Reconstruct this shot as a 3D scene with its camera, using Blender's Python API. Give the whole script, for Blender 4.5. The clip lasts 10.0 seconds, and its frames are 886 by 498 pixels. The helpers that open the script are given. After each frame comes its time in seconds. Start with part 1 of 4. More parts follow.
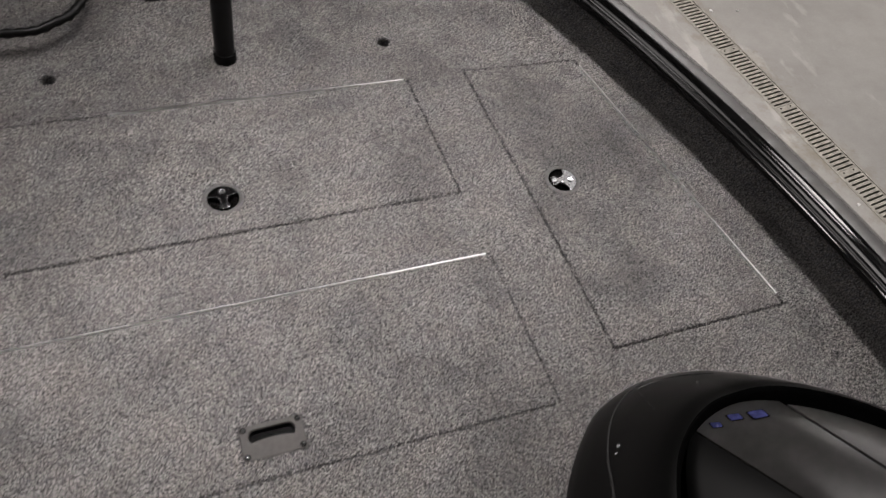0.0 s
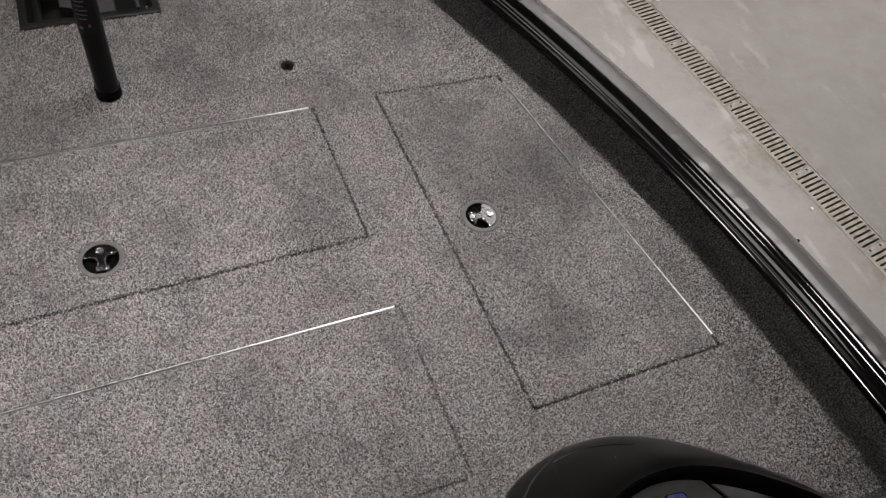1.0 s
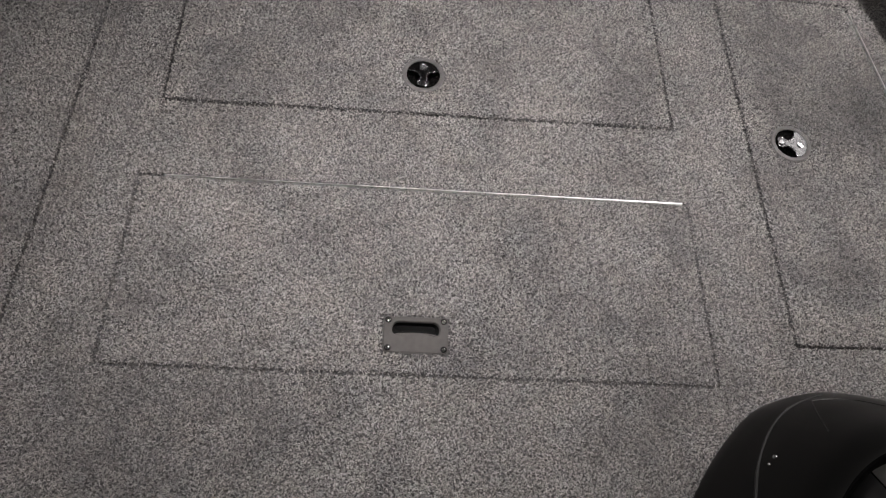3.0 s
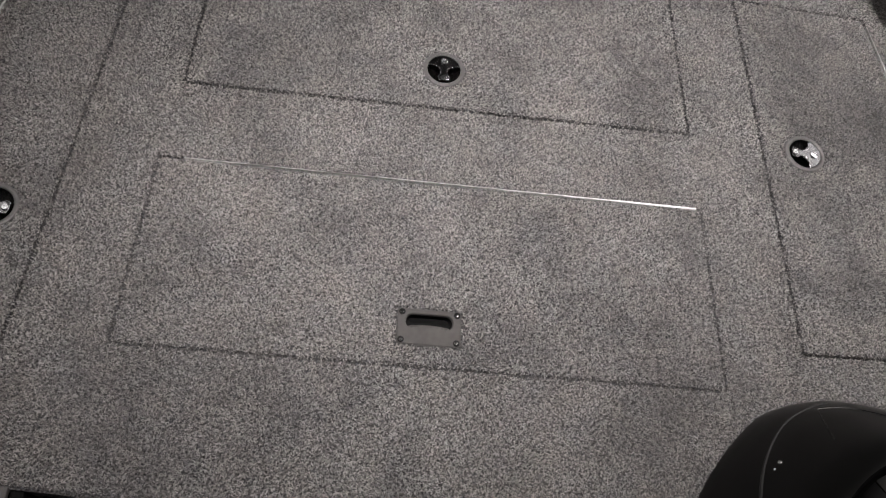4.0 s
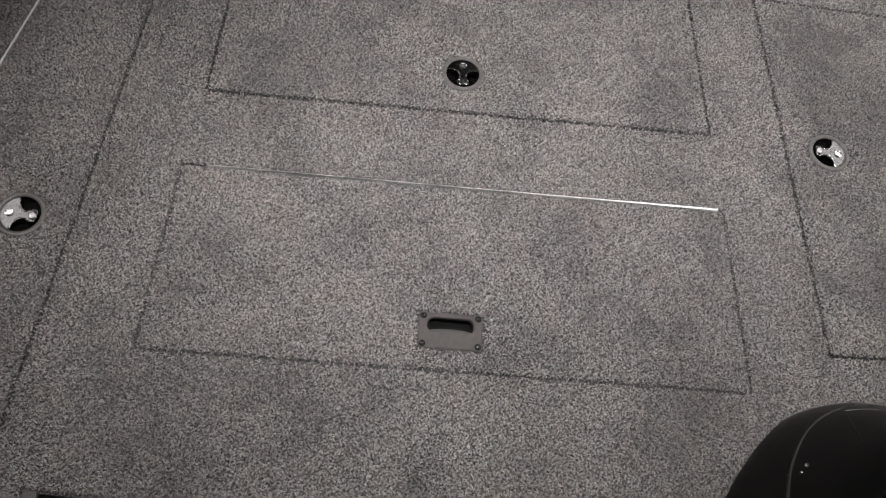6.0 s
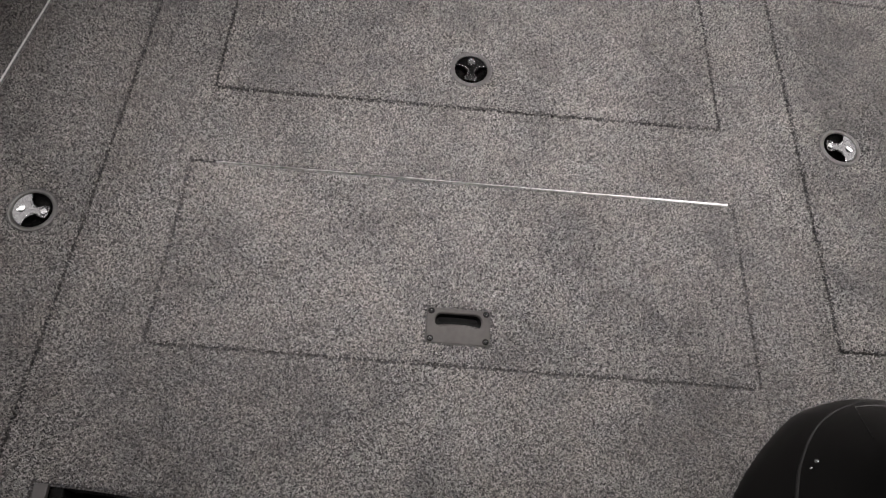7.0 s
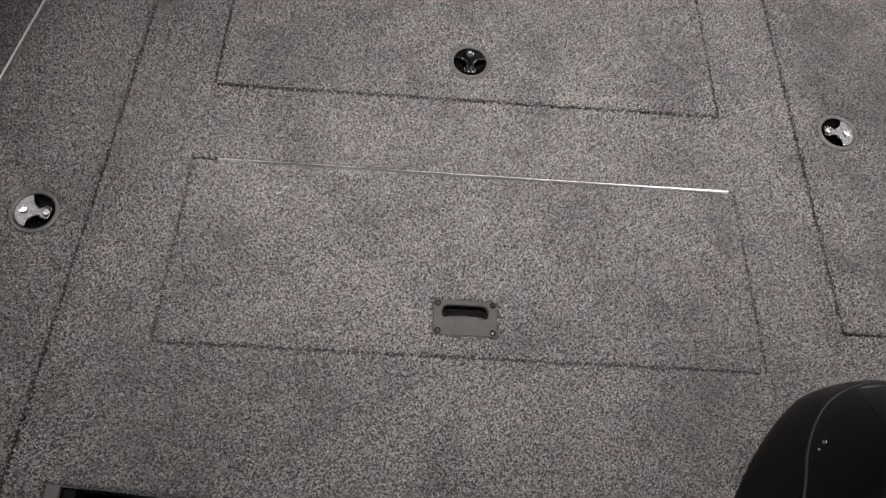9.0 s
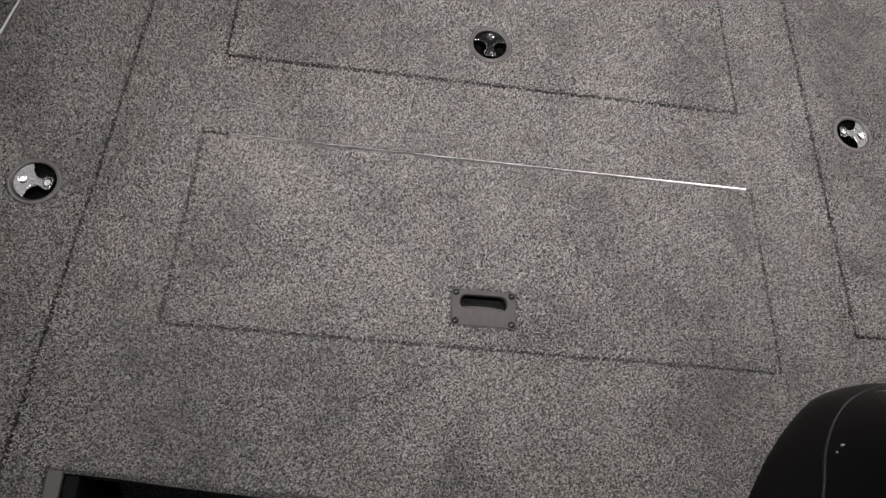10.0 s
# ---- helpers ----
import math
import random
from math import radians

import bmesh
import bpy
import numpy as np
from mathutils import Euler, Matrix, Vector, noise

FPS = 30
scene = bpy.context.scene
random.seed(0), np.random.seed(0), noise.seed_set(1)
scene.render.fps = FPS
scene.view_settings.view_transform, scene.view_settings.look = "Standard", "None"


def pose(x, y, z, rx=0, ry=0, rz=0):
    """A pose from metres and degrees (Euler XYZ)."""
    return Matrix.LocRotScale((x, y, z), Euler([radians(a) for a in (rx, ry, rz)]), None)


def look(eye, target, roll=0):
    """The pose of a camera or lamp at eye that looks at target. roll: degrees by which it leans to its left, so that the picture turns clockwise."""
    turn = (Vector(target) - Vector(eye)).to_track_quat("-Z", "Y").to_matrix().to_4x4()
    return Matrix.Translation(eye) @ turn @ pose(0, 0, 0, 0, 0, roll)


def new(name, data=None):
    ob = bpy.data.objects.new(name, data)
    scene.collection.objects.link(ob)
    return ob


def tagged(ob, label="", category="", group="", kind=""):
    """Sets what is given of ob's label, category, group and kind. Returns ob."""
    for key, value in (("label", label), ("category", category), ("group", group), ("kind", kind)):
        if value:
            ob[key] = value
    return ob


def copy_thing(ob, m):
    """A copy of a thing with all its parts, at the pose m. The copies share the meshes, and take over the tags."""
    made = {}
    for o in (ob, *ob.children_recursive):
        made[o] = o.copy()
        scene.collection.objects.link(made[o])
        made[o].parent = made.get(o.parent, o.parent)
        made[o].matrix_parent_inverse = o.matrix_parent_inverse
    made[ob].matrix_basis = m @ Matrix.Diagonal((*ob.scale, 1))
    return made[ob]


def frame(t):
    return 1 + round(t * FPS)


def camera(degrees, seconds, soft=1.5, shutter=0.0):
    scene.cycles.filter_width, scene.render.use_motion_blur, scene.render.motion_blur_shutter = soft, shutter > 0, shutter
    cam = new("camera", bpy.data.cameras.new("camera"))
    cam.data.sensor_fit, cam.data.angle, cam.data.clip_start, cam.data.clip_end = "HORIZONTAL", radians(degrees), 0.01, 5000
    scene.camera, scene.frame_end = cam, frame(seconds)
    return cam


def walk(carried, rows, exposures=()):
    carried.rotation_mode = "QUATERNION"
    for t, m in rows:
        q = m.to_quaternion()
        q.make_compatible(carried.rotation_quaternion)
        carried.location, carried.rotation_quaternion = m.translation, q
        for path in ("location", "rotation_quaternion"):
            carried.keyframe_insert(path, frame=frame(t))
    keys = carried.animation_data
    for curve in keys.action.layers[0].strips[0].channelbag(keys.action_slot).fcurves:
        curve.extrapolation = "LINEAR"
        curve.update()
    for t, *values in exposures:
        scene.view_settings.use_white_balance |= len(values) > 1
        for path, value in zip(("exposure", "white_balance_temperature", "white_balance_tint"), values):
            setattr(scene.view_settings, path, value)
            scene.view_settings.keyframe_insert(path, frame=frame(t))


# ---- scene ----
cam = camera(59.6, 10.0, soft=1.2, shutter=0.25)
PATH = [
    (0, (-0.053, -0.444, 1.259), (0.522, 0.6, -0.347), 13.0),
    (0.3, (0.022, -0.355, 1.279), (0.643, 0.644, -0.338), 13.1),
    (0.5, (0.059, -0.321, 1.272), (0.719, 0.646, -0.35), 13.6),
    (0.7, (0.099, -0.3, 1.269), (0.758, 0.658, -0.358), 13.9),
    (1, (0.16, -0.3, 1.257), (0.755, 0.668, -0.389), 12.9),
    (1.2, (0.217, -0.313, 1.258), (0.74, 0.653, -0.413), 11.9),
    (1.5, (0.267, -0.344, 1.237), (0.719, 0.65, -0.439), 9.3),
    (1.8, (0.25, -0.361, 1.217), (0.655, 0.637, -0.468), 9.6),
    (2, (0.183, -0.366, 1.202), (0.527, 0.611, -0.509), 9.7),
    (2.1, (0.131, -0.348, 1.195), (0.43, 0.593, -0.544), 9.4),
    (2.3, (0.061, -0.354, 1.196), (0.266, 0.527, -0.588), 9.1),
    (2.5, (0.003, -0.347, 1.205), (0.166, 0.513, -0.593), 9.1),
    (2.7, (-0.042, -0.344, 1.198), (0.126, 0.515, -0.601), 11.1),
    (3.8, (-0.132, -0.35, 1.197), (0.095, 0.495, -0.602), 19.0),
    (4, (-0.127, -0.35, 1.201), (0.081, 0.494, -0.6), 18.0),
    (4.5, (-0.12, -0.351, 1.205), (0.062, 0.492, -0.599), 15.7),
    (5, (-0.125, -0.352, 1.205), (0.035, 0.508, -0.594), 14.2),
    (5.5, (-0.127, -0.351, 1.204), (0.033, 0.504, -0.597), 14.4),
    (7, (-0.118, -0.358, 1.202), (0.003, 0.491, -0.605), 12.2),
    (7.5, (-0.113, -0.365, 1.206), (0.005, 0.483, -0.601), 11.0),
    (8, (-0.123, -0.366, 1.21), (0.0, 0.481, -0.598), 10.3),
    (8.5, (-0.127, -0.364, 1.205), (-0.011, 0.482, -0.603), 9.8),
    (9, (-0.144, -0.365, 1.2), (0.005, 0.474, -0.609), 12.7),
    (9.5, (-0.172, -0.361, 1.189), (0.002, 0.468, -0.623), 14.9),
    (10, (-0.235, -0.343, 1.163), (0.015, 0.453, -0.655), 21.5),
]
walk(cam, [(t, look(eye, target, roll)) for t, eye, target, roll in PATH])

# ---- light ----
FLOOR_Z = -0.40          # concrete hall floor; the boat's carpeted fore deck is at z = 0
WELL_Z = -0.27           # cockpit floor
CEILING_Z = 3.9
scene.view_settings.exposure = 0.0
world = bpy.data.worlds.new("hall_air")
world.use_nodes = True
world.node_tree.nodes["Background"].inputs["Color"].default_value = (0.9, 0.95, 1.0, 1)
world.node_tree.nodes["Background"].inputs["Strength"].default_value = 0.05
scene.world = world
# unseen spotlights added over the boat for its pools of light: x, y, watts, degrees of spread, the spot on the deck
# that it is aimed at, diameter
DOWNLIGHTS = [(-0.10, 0.36, 5.0, 27, -0.10, 0.31, 0.30), (1.00, 0.32, 3.9, 28, 0.98, 0.30, 0.62), (0.66, 1.15, 8.4, 38, 0.64, 1.12, 0.62), (-0.72, 0.40, 0.8, 34, -0.66, 0.30, 0.40)]
# unseen; first, second, fourth inferred from reflections, the others added for fill and glints
PANELS = [(3.0, 3.3, 66.0), (4.6, 1.8, 140.0), (-4.6, 0.9, 85.0), (-2.6, 2.0, 46.0), (0.1, -2.6, 16.0), (6.6, 6.6, 85.0)]


# ---- materials ----
def material(name):
    m = bpy.data.materials.new(name)
    m.use_nodes = True
    nodes, links = m.node_tree.nodes, m.node_tree.links
    return m, nodes, links, nodes["Principled BSDF"]


def noise_node(nodes, links, scale, detail=3.0, rough=0.6, stretch=None):
    tc = nodes.new("ShaderNodeTexCoord")
    n = nodes.new("ShaderNodeTexNoise")
    n.inputs["Scale"].default_value, n.inputs["Detail"].default_value = scale, detail
    n.inputs["Roughness"].default_value = rough
    if stretch:
        mp = nodes.new("ShaderNodeMapping")
        mp.inputs["Scale"].default_value = stretch
        links.new(tc.outputs["Object"], mp.inputs["Vector"])
        links.new(mp.outputs["Vector"], n.inputs["Vector"])
    else:
        links.new(tc.outputs["Object"], n.inputs["Vector"])
    return n


def ramp_node(nodes, links, source, stops):
    r = nodes.new("ShaderNodeValToRGB")
    e = r.color_ramp.elements
    while len(e) < len(stops):
        e.new(0.5)
    for el, (p, c) in zip(e, stops):
        el.position = p
        el.color = (*c, 1) if len(c) == 3 else c
    links.new(source, r.inputs["Fac"])
    return r


def mix_node(nodes, links, a, b, fac, blend="MULTIPLY"):
    m = nodes.new("ShaderNodeMix")
    m.data_type, m.blend_type = "RGBA", blend
    links.new(a, m.inputs["A"])
    links.new(b, m.inputs["B"])
    if isinstance(fac, float):
        m.inputs["Factor"].default_value = fac
    else:
        links.new(fac, m.inputs["Factor"])
    return m.outputs["Result"]


def bump_node(nodes, links, height, bsdf, strength, distance):
    b = nodes.new("ShaderNodeBump")
    b.inputs["Strength"].default_value, b.inputs["Distance"].default_value = strength, distance
    links.new(height, b.inputs["Height"])
    links.new(b.outputs["Normal"], bsdf.inputs["Normal"])


def grey(v):
    return (v, v * 0.965, v * 0.94)


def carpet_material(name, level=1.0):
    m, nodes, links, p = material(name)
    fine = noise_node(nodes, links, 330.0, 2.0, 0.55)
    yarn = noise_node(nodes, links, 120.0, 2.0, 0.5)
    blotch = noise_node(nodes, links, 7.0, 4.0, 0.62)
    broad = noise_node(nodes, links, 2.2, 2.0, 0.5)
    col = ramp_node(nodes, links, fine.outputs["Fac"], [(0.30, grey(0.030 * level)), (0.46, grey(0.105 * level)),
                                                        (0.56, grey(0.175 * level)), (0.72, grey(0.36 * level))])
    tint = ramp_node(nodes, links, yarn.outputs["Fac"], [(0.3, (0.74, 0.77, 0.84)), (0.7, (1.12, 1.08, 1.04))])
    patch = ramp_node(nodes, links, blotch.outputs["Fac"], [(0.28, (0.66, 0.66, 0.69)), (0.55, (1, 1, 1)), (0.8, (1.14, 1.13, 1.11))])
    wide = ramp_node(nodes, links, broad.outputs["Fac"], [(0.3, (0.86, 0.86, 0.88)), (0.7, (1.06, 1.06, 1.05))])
    c = mix_node(nodes, links, col.outputs["Color"], tint.outputs["Color"], 1.0)
    c = mix_node(nodes, links, c, patch.outputs["Color"], 1.0)
    c = mix_node(nodes, links, c, wide.outputs["Color"], 1.0)
    links.new(c, p.inputs["Base Color"])
    p.inputs["Roughness"].default_value = 0.95
    p.inputs["Specular IOR Level"].default_value = 0.1
    bump_node(nodes, links, fine.outputs["Fac"], p, 0.9, 0.004)
    return m


# brushed or trodden pile, shading put into the colour: x, y, radius, how much darker
PILE_SHADE = [(0.83, 0.57, 0.13, 0.68), (0.72, 0.75, 0.08, 0.80), (0.755, 0.23, 0.07, 0.82), (-0.27, 0.60, 0.09, 0.80),
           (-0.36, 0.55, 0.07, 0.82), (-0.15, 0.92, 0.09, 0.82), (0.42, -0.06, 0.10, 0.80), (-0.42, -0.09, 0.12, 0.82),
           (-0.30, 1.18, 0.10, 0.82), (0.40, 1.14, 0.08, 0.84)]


def pile_material():
    m, nodes, links, p = material("carpet_fibre")
    geo = nodes.new("ShaderNodeNewGeometry")
    yarn = noise_node(nodes, links, 130.0, 2.0, 0.5)
    blotch = noise_node(nodes, links, 6.0, 4.0, 0.62)
    broad = noise_node(nodes, links, 1.9, 2.0, 0.5)
    hue = noise_node(nodes, links, 14.0, 3.0, 0.6)
    col = ramp_node(nodes, links, geo.outputs["Random Per Island"], [(0.0, (0.060, 0.058, 0.057)), (0.25, (0.148, 0.142, 0.137)),
                                                                     (0.6, (0.222, 0.212, 0.205)), (1.0, (0.335, 0.321, 0.310))])
    tint = ramp_node(nodes, links, yarn.outputs["Fac"], [(0.3, (0.94, 0.945, 0.955)), (0.7, (1.04, 1.035, 1.03))])
    patch = ramp_node(nodes, links, blotch.outputs["Fac"], [(0.34, (0.68, 0.68, 0.69)), (0.50, (0.97, 0.97, 0.97)), (0.70, (1.15, 1.145, 1.14))])
    wide = ramp_node(nodes, links, broad.outputs["Fac"], [(0.3, (0.90, 0.90, 0.905)), (0.7, (1.06, 1.06, 1.055))])
    shade = ramp_node(nodes, links, hue.outputs["Fac"], [(0.35, (0.985, 1.0, 1.015)), (0.65, (1.02, 1.0, 0.985))])
    c = mix_node(nodes, links, col.outputs["Color"], tint.outputs["Color"], 1.0)
    c = mix_node(nodes, links, c, patch.outputs["Color"], 1.0)
    c = mix_node(nodes, links, c, wide.outputs["Color"], 1.0)
    c = mix_node(nodes, links, c, shade.outputs["Color"], 1.0)
    # darkens the fibres round each spot, shade painted into the base colour
    for x, y, r, k in PILE_SHADE:
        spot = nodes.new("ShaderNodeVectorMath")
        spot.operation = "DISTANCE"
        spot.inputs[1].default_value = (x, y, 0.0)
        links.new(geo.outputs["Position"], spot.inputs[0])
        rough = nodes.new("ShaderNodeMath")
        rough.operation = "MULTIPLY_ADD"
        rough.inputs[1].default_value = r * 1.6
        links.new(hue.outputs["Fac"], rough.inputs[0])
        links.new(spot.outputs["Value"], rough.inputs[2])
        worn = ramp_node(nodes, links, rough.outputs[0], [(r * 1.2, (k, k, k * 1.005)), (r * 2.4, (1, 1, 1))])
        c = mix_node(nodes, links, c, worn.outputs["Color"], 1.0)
    links.new(c, p.inputs["Base Color"])
    p.inputs["Roughness"].default_value = 0.75
    p.inputs["Specular IOR Level"].default_value = 0.2
    return m


def plain_material(name, colour, rough, metal=0.0, coat=0.0, wear=0.12, scale=60.0, relief=0.0, specular=0.5):
    m, nodes, links, p = material(name)
    n = noise_node(nodes, links, scale, 4.0, 0.6)
    lo, hi = [c * (1 - wear) for c in colour], [c * (1 + wear) for c in colour]
    col = ramp_node(nodes, links, n.outputs["Fac"], [(0.3, tuple(lo)), (0.7, tuple(hi))])
    links.new(col.outputs["Color"], p.inputs["Base Color"])
    big = noise_node(nodes, links, scale * 0.12, 3.0, 0.6)
    rr = ramp_node(nodes, links, big.outputs["Fac"], [(0.3, (rough * 0.85,) * 3), (0.7, (min(1, rough * 1.2),) * 3)])
    links.new(rr.outputs["Color"], p.inputs["Roughness"])
    p.inputs["Metallic"].default_value = metal
    p.inputs["Coat Weight"].default_value = coat
    p.inputs["Coat Roughness"].default_value = 0.05
    p.inputs["Specular IOR Level"].default_value = specular
    if relief:
        bump_node(nodes, links, n.outputs["Fac"], p, 0.5, relief)
    return m


def concrete_material():
    m, nodes, links, p = material("polished_concrete")
    a = noise_node(nodes, links, 2.2, 6.0, 0.65)
    b = noise_node(nodes, links, 14.0, 5.0, 0.7)
    c = noise_node(nodes, links, 160.0, 3.0, 0.7)
    streak = noise_node(nodes, links, 9.0, 4.0, 0.6, (1.0, 0.35, 1.0))
    base = ramp_node(nodes, links, a.outputs["Fac"], [(0.3, (0.30, 0.285, 0.265)), (0.7, (0.40, 0.385, 0.36))])
    mid = ramp_node(nodes, links, b.outputs["Fac"], [(0.3, (0.90, 0.89, 0.87)), (0.7, (1.05, 1.05, 1.05))])
    fine = ramp_node(nodes, links, c.outputs["Fac"], [(0.3, (0.93, 0.93, 0.93)), (0.7, (1.04, 1.04, 1.04))])
    scuff = ramp_node(nodes, links, streak.outputs["Fac"], [(0.60, (1, 1, 1)), (0.66, (1.28, 1.28, 1.30))])
    k = mix_node(nodes, links, base.outputs["Color"], mid.outputs["Color"], 1.0)
    k = mix_node(nodes, links, k, fine.outputs["Color"], 1.0)
    k = mix_node(nodes, links, k, scuff.outputs["Color"], 1.0)
    # rusty damp stain beside the drain
    tc = nodes.new("ShaderNodeTexCoord")
    dist = nodes.new("ShaderNodeVectorMath")
    dist.operation = "DISTANCE"
    dist.inputs[1].default_value = (1.82, 0.74, FLOOR_Z)
    links.new(tc.outputs["Object"], dist.inputs[0])
    add = nodes.new("ShaderNodeMath")
    add.operation = "MULTIPLY_ADD"
    add.inputs[1].default_value, add.inputs[2].default_value = 0.55, 0.0
    links.new(b.outputs["Fac"], add.inputs[0])
    tot = nodes.new("ShaderNodeMath")
    tot.operation = "ADD"
    links.new(dist.outputs["Value"], tot.inputs[0])
    links.new(add.outputs[0], tot.inputs[1])
    mark = ramp_node(nodes, links, tot.outputs[0], [(0.28, (0.84, 0.81, 0.75)), (0.40, (1, 1, 1))])
    k = mix_node(nodes, links, k, mark.outputs["Color"], 1.0)
    # grime along the drain
    side = nodes.new("ShaderNodeVectorMath")
    side.operation = "DOT_PRODUCT"
    side.inputs[1].default_value = (0.98838, 0.152, 0.0)
    links.new(tc.outputs["Object"], side.inputs[0])
    off = nodes.new("ShaderNodeMath")
    off.operation = "SUBTRACT"
    off.inputs[1].default_value = 1.741 * 0.98838 + 1.424 * 0.152 + 0.044
    links.new(side.outputs["Value"], off.inputs[0])
    away = nodes.new("ShaderNodeMath")
    away.operation = "ABSOLUTE"
    links.new(off.outputs[0], away.inputs[0])
    spread = nodes.new("ShaderNodeMath")
    spread.operation = "MULTIPLY_ADD"
    spread.inputs[1].default_value = 0.22
    links.new(b.outputs["Fac"], spread.inputs[0])
    links.new(away.outputs[0], spread.inputs[2])
    grime = ramp_node(nodes, links, spread.outputs[0], [(0.13, (0.78, 0.73, 0.62)), (0.20, (1, 1, 1))])
    k = mix_node(nodes, links, k, grime.outputs["Color"], 1.0)
    links.new(k, p.inputs["Base Color"])
    rr = ramp_node(nodes, links, b.outputs["Fac"], [(0.3, (0.42,) * 3), (0.7, (0.62,) * 3)])
    links.new(rr.outputs["Color"], p.inputs["Roughness"])
    bump_node(nodes, links, c.outputs["Fac"], p, 0.15, 0.001)
    return m


CARPET = carpet_material("grey_marine_carpet")
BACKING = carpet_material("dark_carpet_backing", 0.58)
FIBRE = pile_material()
CONCRETE = concrete_material()
BLACK_GEL = plain_material("black_gelcoat", (0.002, 0.002, 0.002), 0.07, 0.0, 0.0, 0.2, 30.0, 0.0, 0.16)
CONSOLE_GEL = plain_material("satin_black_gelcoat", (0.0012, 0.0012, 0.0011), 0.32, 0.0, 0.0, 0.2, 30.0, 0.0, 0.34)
BLACK_RUB = plain_material("black_vinyl", (0.003, 0.003, 0.003), 0.40, 0.0, 0.0, 0.2, 40.0, 0.0, 0.2)
def gelcoat_material():
    """Metal-flake gelcoat whose moulding is slightly wavy along the hull."""
    m, nodes, links, p = material("silver_flake_gelcoat")
    flake = noise_node(nodes, links, 500.0, 2.0, 0.6)
    col = ramp_node(nodes, links, flake.outputs["Fac"], [(0.3, (0.055, 0.0535, 0.052)), (0.7, (0.078, 0.076, 0.074))])
    links.new(col.outputs["Color"], p.inputs["Base Color"])
    p.inputs["Roughness"].default_value = 0.25
    wave = noise_node(nodes, links, 30.0, 1.0, 0.4, (0.10, 1.0, 0.10))
    bump_node(nodes, links, wave.outputs["Fac"], p, 1.0, 0.0048)
    return m


SILVER_GEL = gelcoat_material()
CHROME = plain_material("polished_chrome", (0.125, 0.125, 0.128), 0.13, 1.0, 0.0, 0.15, 110.0, 0.0022)
RIM = plain_material("chrome_rim", (0.26, 0.26, 0.265), 0.16, 1.0, 0.0, 0.2, 300.0, 0.0008)
EDGE = plain_material("bright_chrome_edge", (0.62, 0.62, 0.63), 0.12, 0.9, 0.0, 0.05, 60.0)
BEZEL = plain_material("satin_steel_bezel", (0.095, 0.093, 0.091), 0.40, 0.6, 0.0, 0.15, 80.0)
BOWL = plain_material("black_latch_bowl", (0.006, 0.006, 0.006), 0.12, 0.0, 0.3, 0.1, 80.0)
GUNMETAL = plain_material("gunmetal_plate", (0.058, 0.055, 0.053), 0.60, 0.0, 0.0, 0.10, 90.0, 0.0003, 0.15)
ALU = plain_material("bare_aluminium", (0.62, 0.62, 0.61), 0.40, 0.8, 0.0, 0.10, 200.0)
ALU_DULL = plain_material("dull_aluminium", (0.050, 0.048, 0.047), 0.5, 0.1, 0.0, 0.08, 120.0)
STEEL = plain_material("screw_steel", (0.13, 0.13, 0.13), 0.18, 1.0, 0.0, 0.1, 200.0)
SEAL = plain_material("black_seal", (0.0012, 0.0012, 0.0012), 0.9, 0.0, 0.0, 0.2, 60.0, 0.0, 0.02)
CREASE = plain_material("crease_highlight_grey", (0.012, 0.012, 0.012), 0.45, 0.0, 0.0, 0.2, 60.0, 0.0, 0.4)
DARK = plain_material("dark_gutter", (0.005, 0.005, 0.005), 0.9, 0.0, 0.0, 0.2, 60.0, 0.0, 0.1)
PLASTIC = plain_material("black_plastic", (0.005, 0.005, 0.005), 0.42, 0.0, 0.0, 0.2, 90.0, 0.0004, 0.25)
PEDAL_GREY = plain_material("grey_pedal_plastic", (0.024, 0.023, 0.022), 0.5, 0.0, 0.0, 0.25, 30.0, 0.0004, 0.3)
# both screen greys hold the hall's reflection; the corner face is paler
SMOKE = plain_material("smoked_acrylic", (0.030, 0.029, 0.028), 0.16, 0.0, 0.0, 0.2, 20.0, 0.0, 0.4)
SMOKE_PALE = plain_material("smoked_acrylic_glare", (0.055, 0.053, 0.051), 0.24, 0.0, 0.0, 0.25, 20.0, 0.0, 0.5)
BLUE = plain_material("glossy_blue", (0.028, 0.032, 0.12), 0.25, 0.0, 0.3, 0.5, 90.0)
ORANGE = plain_material("orange_label", (0.40, 0.07, 0.025), 0.5)
RED = plain_material("red_label", (0.25, 0.02, 0.02), 0.5)
WHITE = plain_material("white_paper", (0.80, 0.79, 0.77), 0.7, 0, 0, 0.04)
LABEL_DARK = plain_material("label_black", (0.005, 0.005, 0.006), 0.4, 0, 0, 0.1, 60.0, 0.0, 0.2)
PRINT = plain_material("grey_print", (0.12, 0.12, 0.125), 0.5)
STEEL_GRATE = plain_material("galvanised_grate", (0.31, 0.29, 0.25), 0.55, 0.3, 0.0, 0.38, 38.0)
STAIN = plain_material("drain_pit", (0.075, 0.062, 0.052), 0.9)
PAINT = plain_material("hall_paint", (0.12, 0.12, 0.115), 0.8, 0, 0, 0.05, 4.0)
CEIL = plain_material("ceiling_paint", (0.045, 0.045, 0.045), 0.85, 0, 0, 0.05, 4.0)


